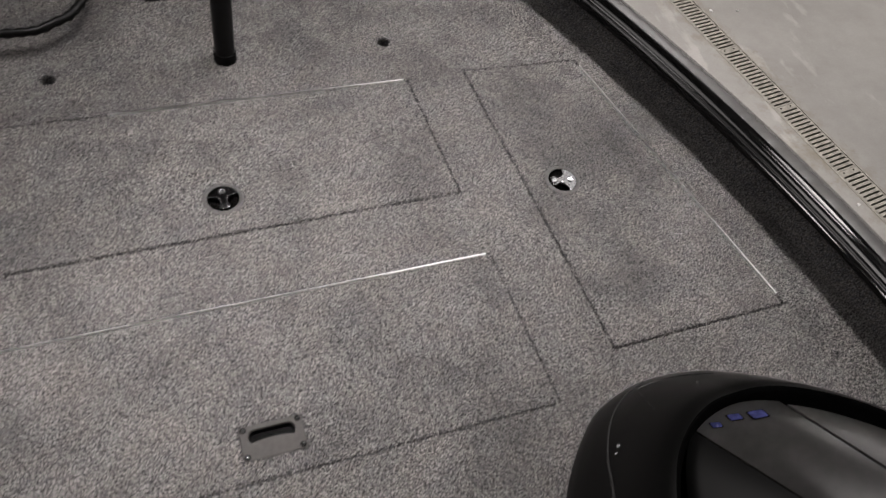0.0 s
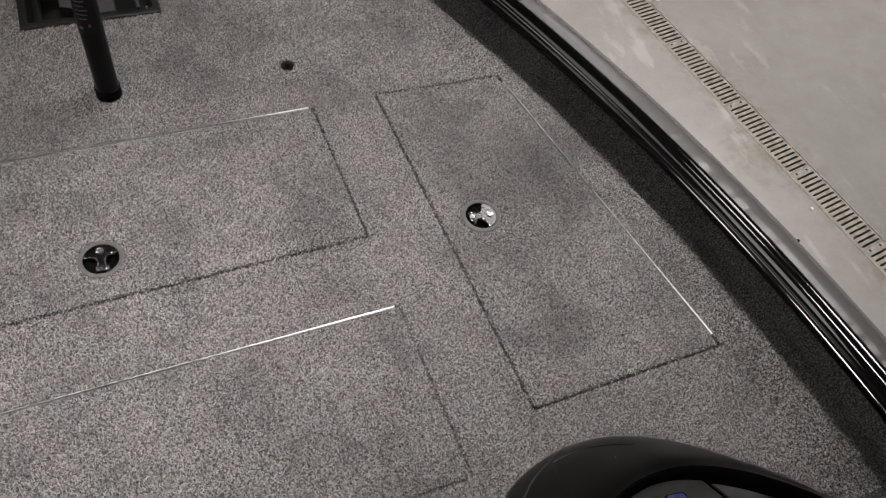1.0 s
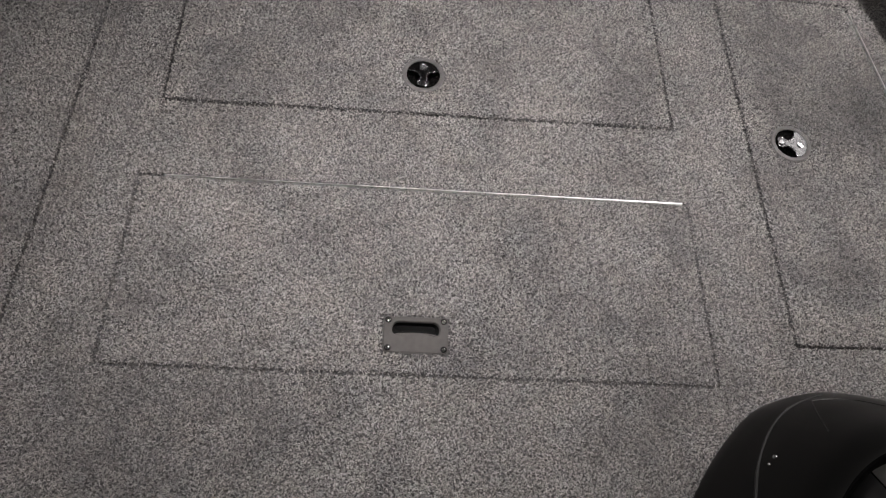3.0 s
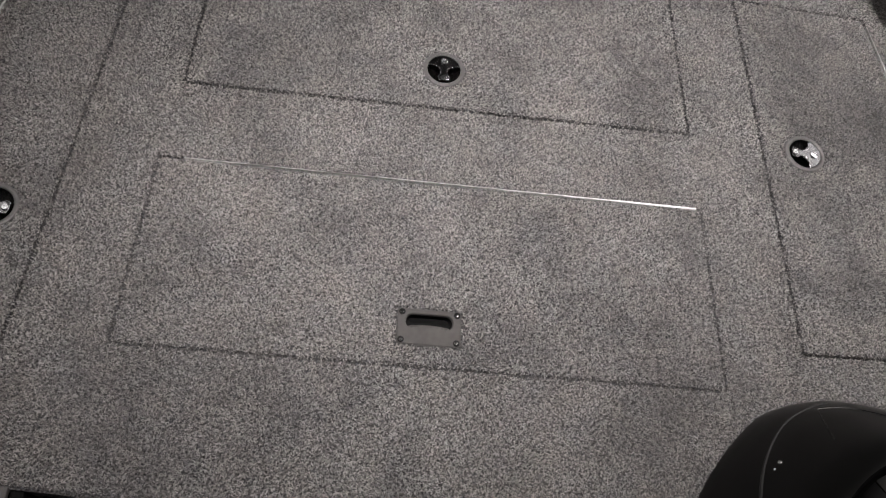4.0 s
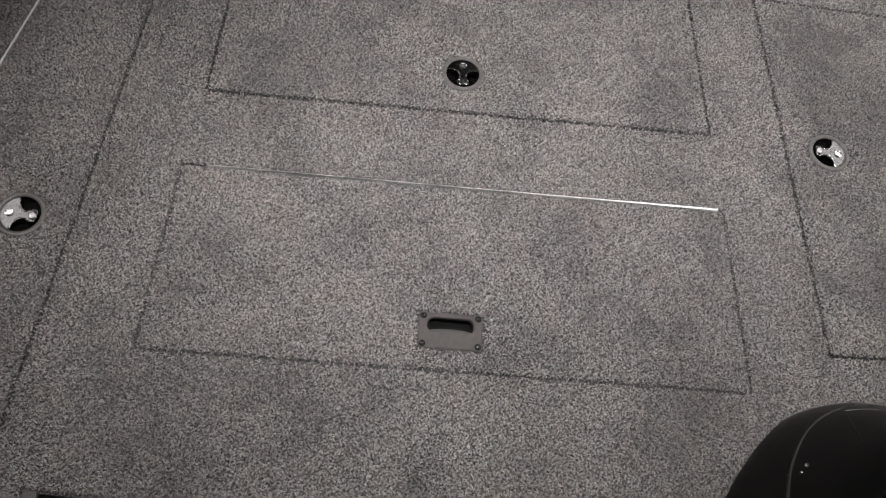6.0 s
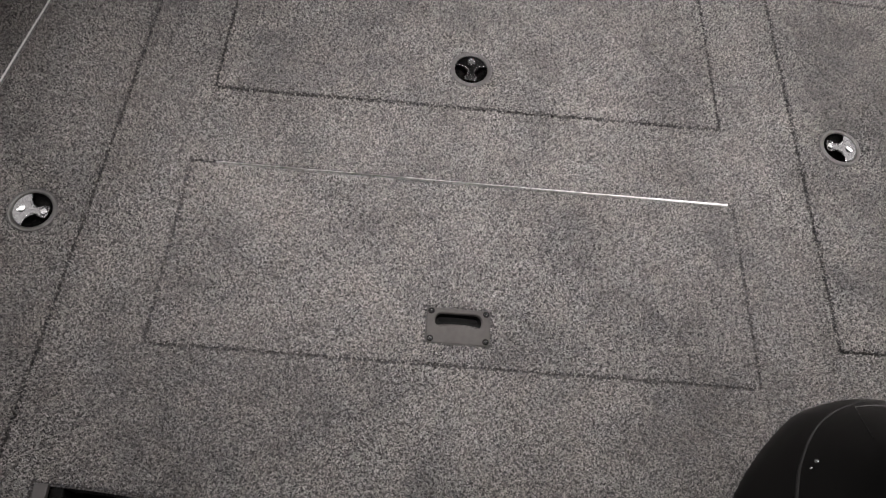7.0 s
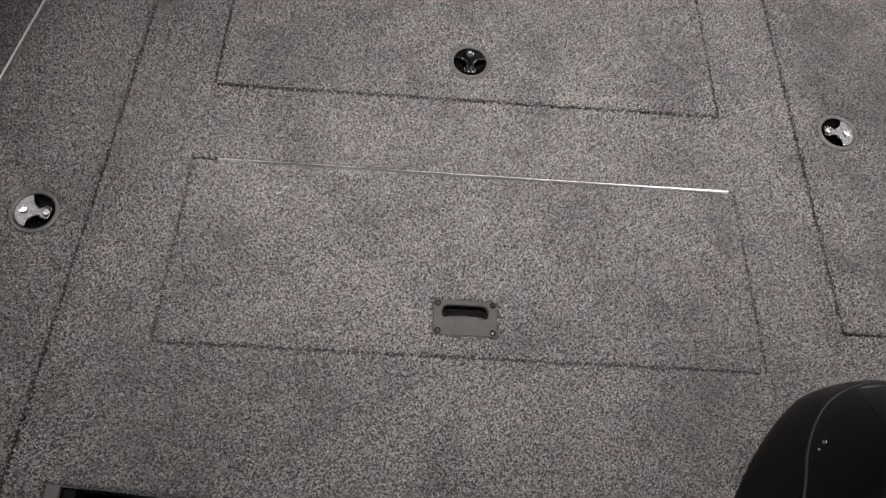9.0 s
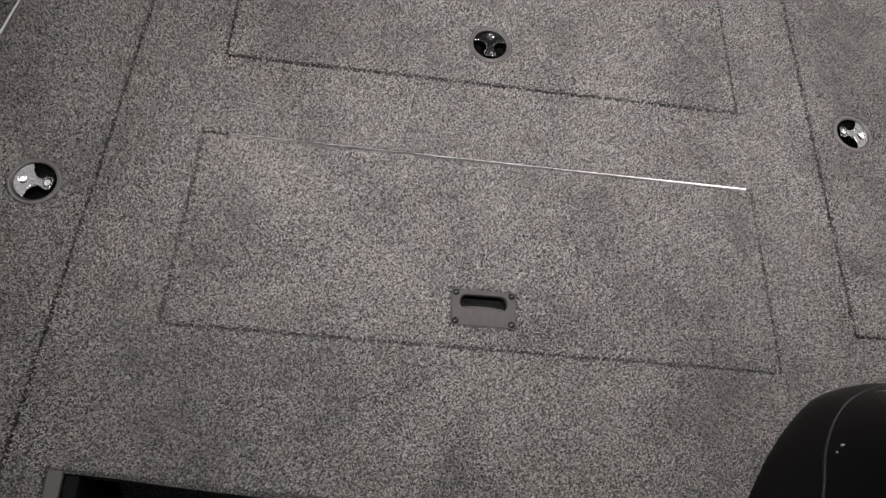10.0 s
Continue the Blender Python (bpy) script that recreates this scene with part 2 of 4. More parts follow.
# ---- mesh tools ----
def part(name, bm, mat, parent=None, label="", smooth=False):
    me = bpy.data.meshes.new(name)
    bm.normal_update()
    bm.to_mesh(me)
    bm.free()
    me.materials.append(mat)
    if smooth:
        me.polygons.foreach_set("use_smooth", [True] * len(me.polygons))
    ob = new(name, me)
    if parent:
        ob.parent = parent
    if label:
        ob["label"] = label
    return ob


def shared(name, mesh, parent, m):
    ob = new(name, mesh)
    ob.parent = parent
    ob.matrix_basis = m
    return ob


def smooth_by_angle(ob, degrees=35):
    me = ob.data
    me.polygons.foreach_set("use_smooth", [True] * len(me.polygons))
    me.set_sharp_from_angle(angle=radians(degrees))
    return ob


def thing(name, x=0, y=0, z=0, rz=0, label="", category="", group="", kind=""):
    e = new(name)
    e.empty_display_size = 0.05
    e.matrix_basis = pose(x, y, z, 0, 0, rz)
    return tagged(e, label, category, group, kind)


def loop_verts(bm, pts):
    return [bm.verts.new(p) for p in pts]


def bridge(bm, a, b, closed=True):
    n = len(a)
    for i in range(n if closed else n - 1):
        j = (i + 1) % n
        bm.faces.new((a[i], a[j], b[j], b[i]))


def loft(rings, closed=True, cap_first=False, cap_last=False):
    bm = bmesh.new()
    vs = [loop_verts(bm, r) for r in rings]
    for a, b in zip(vs, vs[1:]):
        bridge(bm, a, b, closed)
    if cap_first:
        bm.faces.new(list(reversed(vs[0])))
    if cap_last:
        bm.faces.new(vs[-1])
    bmesh.ops.recalc_face_normals(bm, faces=bm.faces)
    return bm


def circle(r, n, z=0.0, cx=0.0, cy=0.0):
    return [(cx + r * math.cos(2 * math.pi * i / n), cy + r * math.sin(2 * math.pi * i / n), z) for i in range(n)]


def lathe(profile, n=40, cap_first=False, cap_last=False):
    return loft([circle(max(r, 1e-5), n, z) for r, z in profile], True, cap_first, cap_last)


def rounded_loop(corners, radius, grow=0.0, z=0.0, steps=4):
    """A loop round a convex, anticlockwise polygon with rounded corners, moved outwards by grow."""
    n, lines = len(corners), []
    for i in range(n):
        a, b = Vector(corners[i]), Vector(corners[(i + 1) % n])
        d = (b - a).normalized()
        lines.append((a + Vector((d.y, -d.x)) * grow, d))
    pts = []
    for i in range(n):
        (p, d), (q, e) = lines[i - 1], lines[i]
        cross = d.x * e.y - d.y * e.x
        s = ((q - p).x * e.y - (q - p).y * e.x) / cross
        c = p + d * s
        k = radius * math.tan(0.5 * math.acos(max(-1, min(1, d.dot(e)))))
        a, b = c - d * k, c + e * k
        for j in range(steps + 1):
            t = j / steps
            w = a * (1 - t) ** 2 + c * 2 * t * (1 - t) + b * t * t
            pts.append((w.x, w.y, z))
    return pts


def subdivide(pts, step):
    out = []
    for a, b in zip(pts, pts[1:] + pts[:1]):
        a, b = Vector(a), Vector(b)
        k = max(1, int((b - a).length / step))
        out += [tuple(a.lerp(b, i / k)) for i in range(k)]
    return out


def fill_between(bm, loops):
    """A flat sheet bounded by loops of verts (the first one outside, the rest holes)."""
    edges = []
    for vs in loops:
        for i in range(len(vs)):
            a, b = vs[i], vs[(i + 1) % len(vs)]
            edges.append(bm.edges.get((a, b)) or bm.edges.new((a, b)))
    made = bmesh.ops.triangle_fill(bm, use_beauty=True, use_dissolve=False, edges=edges, normal=(0, 0, 1))
    faces = [f for f in made["geom"] if isinstance(f, bmesh.types.BMFace)]
    for f in faces:
        f.normal_update()
        if f.normal.z < 0:
            f.normal_flip()


def prism(outline, z0, z1, bevel=0.0):
    """An upright slab over an anticlockwise outline, its upper edge bevelled."""
    bm = bmesh.new()
    lo = loop_verts(bm, [(x, y, z0) for x, y in outline])
    hi = loop_verts(bm, [(x, y, z1) for x, y in outline])
    bridge(bm, lo, hi)
    top = bm.faces.new(hi)
    bm.faces.new(list(reversed(lo)))
    if bevel:
        bmesh.ops.bevel(bm, geom=list(top.edges), offset=bevel, segments=2, profile=0.6, affect="EDGES")
    bmesh.ops.recalc_face_normals(bm, faces=bm.faces)
    return bm


def block(x0, x1, y0, y1, z0, z1, bevel=0.004):
    bm = bmesh.new()
    bmesh.ops.create_cube(bm, size=1)
    for v in bm.verts:
        v.co = ((x0 + x1) / 2 + v.co.x * (x1 - x0), (y0 + y1) / 2 + v.co.y * (y1 - y0), (z0 + z1) / 2 + v.co.z * (z1 - z0))
    if bevel:
        bmesh.ops.bevel(bm, geom=list(bm.edges), offset=bevel, segments=2, profile=0.5, affect="EDGES")
    return bm


def tube(points, radius, n=10, ridges=0.0, pitch=0.012):
    """A round tube along a smooth line through the points; ridges: relief of a corrugated conduit."""
    pts = [Vector(p) for p in points]
    fine = []
    for i in range(len(pts) - 1):
        p0, p1, p2, p3 = pts[max(i - 1, 0)], pts[i], pts[i + 1], pts[min(i + 2, len(pts) - 1)]
        k = max(2, int((p2 - p1).length / (pitch / 2)))
        for j in range(k):
            t = j / k
            fine.append(0.5 * (2 * p1 + (p2 - p0) * t + (2 * p0 - 5 * p1 + 4 * p2 - p3) * t * t + (3 * p1 - p0 - 3 * p2 + p3) * t ** 3))
    fine.append(pts[-1])
    rings = []
    for i, c in enumerate(fine):
        d = (fine[min(i + 1, len(fine) - 1)] - fine[max(i - 1, 0)]).normalized()
        u = d.cross(Vector((0, 0, 1)))
        u = u.normalized() if u.length > 1e-4 else Vector((1, 0, 0))
        w = u.cross(d)
        r = radius + (ridges if i % 2 else 0.0)
        rings.append([tuple(c + u * r * math.cos(2 * math.pi * k / n) + w * r * math.sin(2 * math.pi * k / n)) for k in range(n)])
    return loft(rings, True, True, True)


# ---- the hall ----
HALL = (-7.0, 8.0, -6.0, 9.0)
DRAIN_A, DRAIN_DIR = Vector((1.748, 1.424)), Vector((0.152, -0.98838))   # near edge of the floor drain and its run
DRAIN_SIDE = Vector((0.98838, 0.152))
DRAIN_W, DRAIN_SECTION = 0.088, 0.304


def drain_point(along, across, z):
    v = DRAIN_A + DRAIN_DIR * along + DRAIN_SIDE * across
    return (v.x, v.y, z)


def build_hall():
    x0, x1, y0, y1 = HALL
    bm = bmesh.new()
    outer = loop_verts(bm, [(x0, y0, FLOOR_Z), (x1, y0, FLOOR_Z), (x1, y1, FLOOR_Z), (x0, y1, FLOOR_Z)])
    slot = loop_verts(bm, [drain_point(-4.0, -0.006, FLOOR_Z), drain_point(5.2, -0.006, FLOOR_Z),
                           drain_point(5.2, DRAIN_W + 0.006, FLOOR_Z), drain_point(-4.0, DRAIN_W + 0.006, FLOOR_Z)])
    low = loop_verts(bm, [(v.co.x, v.co.y, FLOOR_Z - 0.12) for v in slot])
    fill_between(bm, [outer, slot])
    bridge(bm, slot, low)
    floor = part("floor", bm, CONCRETE)
    tagged(floor, "pale polished concrete hall floor with faint scuffs", "floor", kind="structure")
    tagged(part("ceiling", block(x0, x1, y0, y1, CEILING_Z, CEILING_Z + 0.1, 0), CEIL), "plain painted hall ceiling", "ceiling", kind="structure")
    for n, (a, b, c, d) in (("wall_north", (x0, x1, y1, y1 + 0.2)), ("wall_south", (x0, x1, y0 - 0.2, y0)),
                            ("wall_east", (x1, x1 + 0.2, y0, y1)), ("wall_west", (x0 - 0.2, x0, y0, y1))):
        tagged(part(n, block(a, b, c, d, FLOOR_Z, CEILING_Z, 0), PAINT), "plain painted hall wall", "wall", kind="structure")


def build_lamps():
    first = None
    for x, y, watts in PANELS:
        m = pose(x, y, CEILING_Z - 0.06)
        if first is None:
            first = thing("ceiling_light", label="white flat ceiling light panel, unseen, placed for fill and reflections", category="ceiling light", group="hall ceiling lights")
            part("housing", block(-1.42, 1.42, -0.92, 0.92, 0.0, 0.06, 0.008), PAINT, first)
            first.matrix_basis = m
        else:
            copy_thing(first, m)
        data = bpy.data.lights.new("tube_light", "AREA")
        data.shape, data.size, data.size_y, data.energy = "RECTANGLE", 2.8, 1.8, watts
        data.color = (1.0, 0.945, 0.93)
        new("tube_light", data).matrix_basis = pose(x, y, CEILING_Z - 0.065)
    first = None
    for x, y, watts, spread, ax, ay, width in DOWNLIGHTS:
        at = Vector((x, y, CEILING_Z - 0.13))
        m = Matrix.Translation(at) @ (Vector((ax, ay, 0)) - at).to_track_quat("-Z", "Y").to_matrix().to_4x4()
        if first is None:
            first = thing("downlight", label="round white ceiling spotlight, unseen, placed to light the deck", category="downlight", group="hall downlights")
            can = lathe([(0.14, 0.0), (0.145, 0.0), (0.145, 0.11), (0.05, 0.12), (0.0, 0.12)], 32)
            smooth_by_angle(part("can", can, PAINT, first), 40)
            first.matrix_basis = m @ Matrix.Scale(width / 0.28, 4)
        else:
            copy_thing(first, m @ Matrix.Scale(width / DOWNLIGHTS[0][6], 4))
        data = bpy.data.lights.new("spot_disc", "AREA")
        data.shape, data.size, data.energy, data.spread = "DISK", width, watts, radians(spread)
        data.color = (1.0, 0.943, 0.932)
        new("spot_disc", data).matrix_basis = m @ Matrix.Translation((0, 0, -0.005))


build_hall()
build_lamps()


# ---- the boat: hull, gunwale, deck ----
AXIS_X = 0.072           # the boat's centre line


def wall_x(y):
    """Distance line of the starboard inner side."""
    yy = max(y, -0.55)
    return 1.160 - 0.135 * yy - 0.117 * yy * yy


BOW_Y = 2.45
YS = [-1.6 + 0.05 * i for i in range(int((BOW_Y + 1.6) / 0.05) + 1)]


def side_frames():
    """Point and outward direction all along the starboard side."""
    out = []
    for y in YS:
        d = (wall_x(y + 0.01) - wall_x(y - 0.01)) / 0.02
        n = Vector((1, -d)).normalized()
        out.append((Vector((wall_x(y), y)), n))
    return out


def side_strip(section, port=False, shut=False):
    """A long piece whose section is given as (outwards, up), swept along the side."""
    rings = []
    for p, n in side_frames():
        r = []
        for o, z in section:
            q = p + n * o
            r.append(((2 * AXIS_X - q.x) if port else q.x, q.y, z))
        rings.append(r)
    return loft(rings, shut)


def build_boat():
    boat = thing("boat", AXIS_X, 0, FLOOR_Z, label="bass boat with black gunwale, silver hull side and grey carpeted deck", category="boat")
    inv = boat.matrix_basis.inverted()

    def add(name, bm, mat, label="", angle=40):
        ob = part(name, bm, mat, boat, label)
        ob.matrix_parent_inverse = inv
        smooth_by_angle(ob, angle)
        return ob
    for port in (False, True):
        cove = [(0.045, 0.002), (0.060, 0.004), (0.072, 0.011), (0.080, 0.024), (0.084, 0.045), (0.086, 0.094)]
        add("side_lining", side_strip(cove, port), CARPET, "grey carpet lining up the inner side")
        cap = [(0.088, 0.088), (0.060, 0.100), (0.010, 0.106), (-0.002, 0.110), (-0.006, 0.117), (-0.004, 0.124), (0.003, 0.128), (0.009, 0.1275), (0.014, 0.124),
               (0.034, 0.124), (0.041, 0.127), (0.047, 0.132), (0.053, 0.133), (0.059, 0.129), (0.0615, 0.122), (0.062, 0.095)]
        add("gunwale_cap", side_strip(cap, port), BLACK_GEL, "glossy black gunwale moulding")
        side = [(0.0632, 0.1190), (0.082, 0.1185), (0.100, 0.1160), (0.120, 0.1085), (0.145, 0.0900), (0.168, 0.0660), (0.185, 0.0430), (0.198, 0.0260), (0.202, 0.010)]
        add("hull_side", side_strip(side, port), SILVER_GEL, "silver metal-flake hull side")
        hull = [(0.201, 0.012), (0.205, -0.01), (0.197, -0.03), (0.17, -0.22), (0.06, -0.33), (-0.35, -0.385)]
        add("hull_bottom", side_strip(hull, port), BLACK_GEL, "black lower hull")
    # stern board and stem, which close the hull behind and ahead
    y, (p, n) = YS[0], side_frames()[0]
    edge = [(0.030, 0.124), (0.060, 0.120), (0.120, 0.105), (0.185, 0.043), (0.202, 0.010), (0.197, -0.03), (0.17, -0.22), (0.06, -0.33), (-0.35, -0.385)]
    right = [(p.x + o, z) for o, z in edge]
    outline = right + [(2 * AXIS_X - x, z) for x, z in reversed(right)]
    add("transom", loft([[(x, y - d, z) for x, z in outline] for d in (-0.004, 0.03)], True, True, True), BLACK_GEL, "plain black stern board")
    p, n = side_frames()[-1]
    q = p + n * 0.19
    nose = [(q.x, q.y), (AXIS_X + 0.07, q.y + 0.10), (2 * AXIS_X - (AXIS_X + 0.07), q.y + 0.10), (2 * AXIS_X - q.x, q.y), (2 * AXIS_X - p.x, p.y - 0.03), (p.x, p.y - 0.03)]
    add("bow_cap", prism(nose, -0.30, 0.130, 0.01), BLACK_GEL, "black bow cap")
    return boat


# hatches on the deck: corners anticlockwise from the near left one
HATCH_AFT = [(-0.500, 0.000), (0.500, 0.000), (0.488, 0.342), (-0.487, 0.337)]
HATCH_FORE = [(-0.474, 0.496), (0.482, 0.508), (0.469, 0.865), (-0.463, 0.871)]
HATCH_STAR = [(0.649, 0.077), (1.052, 0.083), (0.914, 0.862), (0.615, 0.871)]
HATCH_PORT = [(-1.018, -0.450), (-0.684, -0.450), (-0.602, 0.790), (-0.788, 0.790)]
PEDAL_WELL = [(-0.084, 1.242), (0.214, 1.240), (0.206, 1.610), (-0.086, 1.615)]
GAP = 0.0028
BORES = [(-0.313, 1.000), (0.450, 1.006)]     # empty pedestal sockets
BORE_R = 0.0145
POST = (0.068, 1.006)


def build_deck():
    bm = bmesh.new()
    right = [(wall_x(y) + 0.082, y, 0.0) for y in YS if y > -0.20]
    left = [(2 * AXIS_X - x, y, 0.0) for x, y, z in right]
    aft = -0.222
    # starboard side runs aft beside the console, port side runs aft beside the cockpit well
    outline = ([(-0.606, aft, 0), (-0.52, aft - 0.004, 0), (-0.44, aft - 0.011, 0), (-0.2, aft - 0.026, 0), (0.1, aft - 0.034, 0), (0.55, aft - 0.04, 0), (0.55, -1.55, 0), (wall_x(-1.55) + 0.082, -1.55, 0)]
               + right + left[::-1] + [(2 * AXIS_X - wall_x(-1.55) - 0.082, -1.55, 0), (-0.606, -1.55, 0)])
    edge = subdivide(outline, 0.05)
    outer = loop_verts(bm, edge)
    holes = []
    for corners in (HATCH_AFT, HATCH_FORE, HATCH_STAR, HATCH_PORT, PEDAL_WELL):
        g = GAP / 2 if corners is not PEDAL_WELL else 0.0
        rows = [(0.006, 0.0), (0.003, -0.0008), (0.001, -0.0025), (0.0, -0.006), (0.0, -0.03)]
        if corners is HATCH_AFT:
            rows = [(0.006, 0.0), (0.003, -0.0006), (0.001, -0.0016), (0.0, -0.0028), (-0.006, -0.0032)]
        plain = [rounded_loop(corners, 0.010, g + o, z) for o, z in rows]
        loops = [loop_verts(bm, r) for r in plain]
        for a, b in zip(loops, loops[1:]):
            bridge(bm, b, a)
        holes.append(loops[0])
    for x, y in BORES + [POST]:
        r = BORE_R if (x, y) != POST else 0.020
        loops = [loop_verts(bm, circle(r + o, 20, z, x, y)) for o, z in ((0.003, 0), (0.001, -0.001), (0, -0.003), (0, -0.05))]
        for a, b in zip(loops, loops[1:]):
            bridge(bm, b, a)
        holes.append(loops[0])
    fill_between(bm, [outer] + holes)
    # nosing along the outline
    drop = [loop_verts(bm, [(x, y, z) for x, y, _ in edge]) for z in (-0.024, -0.05)]
    bridge(bm, outer, drop[0])
    bridge(bm, drop[0], drop[1])
    deck = part("deck", bm, BACKING)
    tagged(deck, "fore deck covered in short grey marine carpet", "deck", kind="structure")
    # black sheet below the deck that keeps the gaps as dark as shade
    sub = part("deck_underside", prism([(-0.56, -0.18), (0.53, -0.22), (1.0, -0.22), (0.9, 0.9), (0.45, 1.55), (-0.30, 1.55), (-0.72, 0.9), (-0.80, 0.0)], -0.075, -0.055), DARK)
    tagged(sub, "black sheet under the deck, standing for the dark hollow in the gaps", "deck frame", kind="structure")
    return deck


def lid(name, corners, label, holes=(), slack=GAP / 2):
    """A hatch lid wrapped in carpet, with openings for its fittings."""
    cx = sum(c[0] for c in corners) / 4
    cy = sum(c[1] for c in corners) / 4
    h = thing(name, cx, cy, 0, label=label, category="hatch", group="deck hatches")
    inv = h.matrix_basis.inverted()
    bm = bmesh.new()
    rows = [(-0.006, 0.0012), (-0.003, 0.0006), (-0.001, -0.0012), (0.0, -0.005), (0.0, -0.02)]
    loops = [loop_verts(bm, rounded_loop(corners, 0.010, -slack + o, z)) for o, z in rows]
    for a, b in zip(loops, loops[1:]):
        bridge(bm, b, a)
    inner = []
    for pts in holes:
        top = loop_verts(bm, [(x, y, 0.0012) for x, y in pts])
        low = loop_verts(bm, [(x, y, -0.02) for x, y in pts])
        bridge(bm, low, top)
        inner.append(top)
    fill_between(bm, [loops[0]] + inner)
    panel = part("lid_panel", bm, BACKING, h)
    panel.matrix_parent_inverse = inv
    return h, inv


def lip(parent, inv, a, b, widths, seed):
    """The bare metal edge of a hatch frame that shows in the gap; widths: its bare width in mm at even steps, where the
    carpet leaves it open, with its fading gleam put into the width.
    """
    a, b = Vector(a), Vector(b)
    d = (b - a).normalized()
    n = Vector((-d.y, d.x))
    rng = random.Random(seed)
    steps = max(8, int((b - a).length / 0.004))
    near_side, far_side = [], []
    for i in range(steps + 1):
        u = i / steps * (len(widths) - 1)
        k = min(int(u), len(widths) - 2)
        w = (widths[k] + (widths[k + 1] - widths[k]) * (u - k)) * 0.001
        p = a.lerp(b, i / steps)
        near_side.append(tuple(p - n * max(0.0001, w * 0.5 + rng.uniform(-0.00035, 0.00025))))
        far_side.append(tuple(p + n * max(0.0001, w * 0.5 + rng.uniform(-0.00035, 0.00025))))
    bm = prism(near_side + far_side[::-1], -0.03, 0.0046, 0)
    ob = part("metal_lip", bm, ALU, parent, "bright bare aluminium edge in the gap")
    ob.matrix_parent_inverse = inv
    return ob


def disc_outline(cx, cy, r, n=32):
    return [(x, y) for x, y, z in circle(r, n, 0, cx, cy)]


def paddle_outline():
    """Lift handle of a round latch: a broad fan at one end, scooped flanks, a waist and a small crossbar."""
    fan = [(0.0306 * math.cos(radians(a)), 0.0306 * math.sin(radians(a))) for a in range(-74, 75, 4)]
    flank = []
    p0, p1, p2 = (0.0080, 0.0290), (0.0095, 0.0052), (-0.0060, 0.0058)
    for i in range(1, 9):
        t = i / 8
        flank.append(tuple((1 - t) ** 2 * a + 2 * t * (1 - t) * m + t * t * e for a, m, e in zip(p0, p1, p2)))
    flank += [(-0.0135, 0.0064), (-0.0150, 0.0080), (-0.0160, 0.0100), (-0.0178, 0.0106), (-0.0225, 0.0100), (-0.0248, 0.0074)]
    return [(1.02 * x, 1.02 * y) for x, y in fan + flank + [(x, -y) for x, y in reversed(flank)]]


def build_latch():
    """A round flush latch, its paddle's broad end towards +x."""
    l = thing("deck_latch", label="round flush deck latch with polished chrome paddle in a black bowl", category="latch", group="deck latches")
    ring = [(0.0320, -0.006), (0.0322, 0.0002), (0.0327, 0.0013), (0.0342, 0.0019), (0.0350, 0.0013), (0.0356, 0.0019), (0.0388, 0.0017), (0.0402, 0.0010), (0.0408, 0.0), (0.0408, -0.004)]
    smooth_by_angle(part("bezel", lathe(ring, 56), BEZEL, l, "satin steel ring"), 50)
    cup = [(0.0322, 0.0), (0.0316, -0.006), (0.029, -0.0125), (0.020, -0.0165), (0.010, -0.018), (0.0, -0.0185)]
    smooth_by_angle(part("bowl", lathe(cup, 48), BOWL, l, "glossy black bowl"), 60)
    pad = part("paddle", prism(paddle_outline(), -0.006, 0.0005, 0.0022), CHROME, l, "polished chrome paddle")
    smooth_by_angle(pad, 50)
    knob = part("knob", lathe([(0.0062, -0.001), (0.0062, 0.0018), (0.0050, 0.0030), (0.0, 0.0034)], 24), RIM, pad)
    knob.matrix_basis = pose(-0.0195, 0, 0)
    smooth_by_angle(knob)
    # rim tube added in paler chrome so that the paddle's edges glint
    flank = [(x, y, 0.0006) for x, y in paddle_outline()][37:]
    smooth_by_angle(part("edge_rim", tube(flank, 0.0008, 6, 0.0002, 0.004), RIM, pad), 60)
    core = part("lock_core", lathe([(0.0070, 0.0), (0.0066, 0.0024), (0.0052, 0.0026), (0.0042, 0.0006), (0.0, 0.0006)], 24), EDGE, pad)
    core.matrix_basis = pose(0.0185, 0, 0.0004)
    smooth_by_angle(core)
    return l


# flat black disc round a screw, painted in place of a shaded counterbore
def seat_mesh():
    bm = lathe([(0.0054, -0.001), (0.0052, 0.0006), (0.0, 0.0006)], 16)
    me = bpy.data.meshes.new("screw_seat")
    bm.to_mesh(me)
    bm.free()
    me.materials.append(DARK)
    return me


def screw_mesh():
    bm = lathe([(0.0042, 0.0), (0.0040, 0.0011), (0.0028, 0.0020), (0.0015, 0.0022), (0.0011, 0.0008), (0.0, 0.0008)], 14)
    me = bpy.data.meshes.new("screw")
    bm.to_mesh(me)
    bm.free()
    me.materials.append(STEEL)
    me.polygons.foreach_set("use_smooth", [True] * len(me.polygons))
    return me


SCREW, SEAT = screw_mesh(), seat_mesh()


def slot_outline(cx, cy, w, h, r_top, r_low, n=6):
    out = []
    for (x, y, r, a0) in ((cx + w / 2 - r_low, cy - h / 2 + r_low, r_low, -90), (cx + w / 2 - r_top, cy + h / 2 - r_top, r_top, 0),
                          (cx - w / 2 + r_top, cy + h / 2 - r_top, r_top, 90), (cx - w / 2 + r_low, cy - h / 2 + r_low, r_low, 180)):
        for i in range(n + 1):
            a = radians(a0 + 90 * i / n)
            out.append((x + r * math.cos(a), y + r * math.sin(a)))
    return out


PULL_AT = (-0.0055, 0.0672)


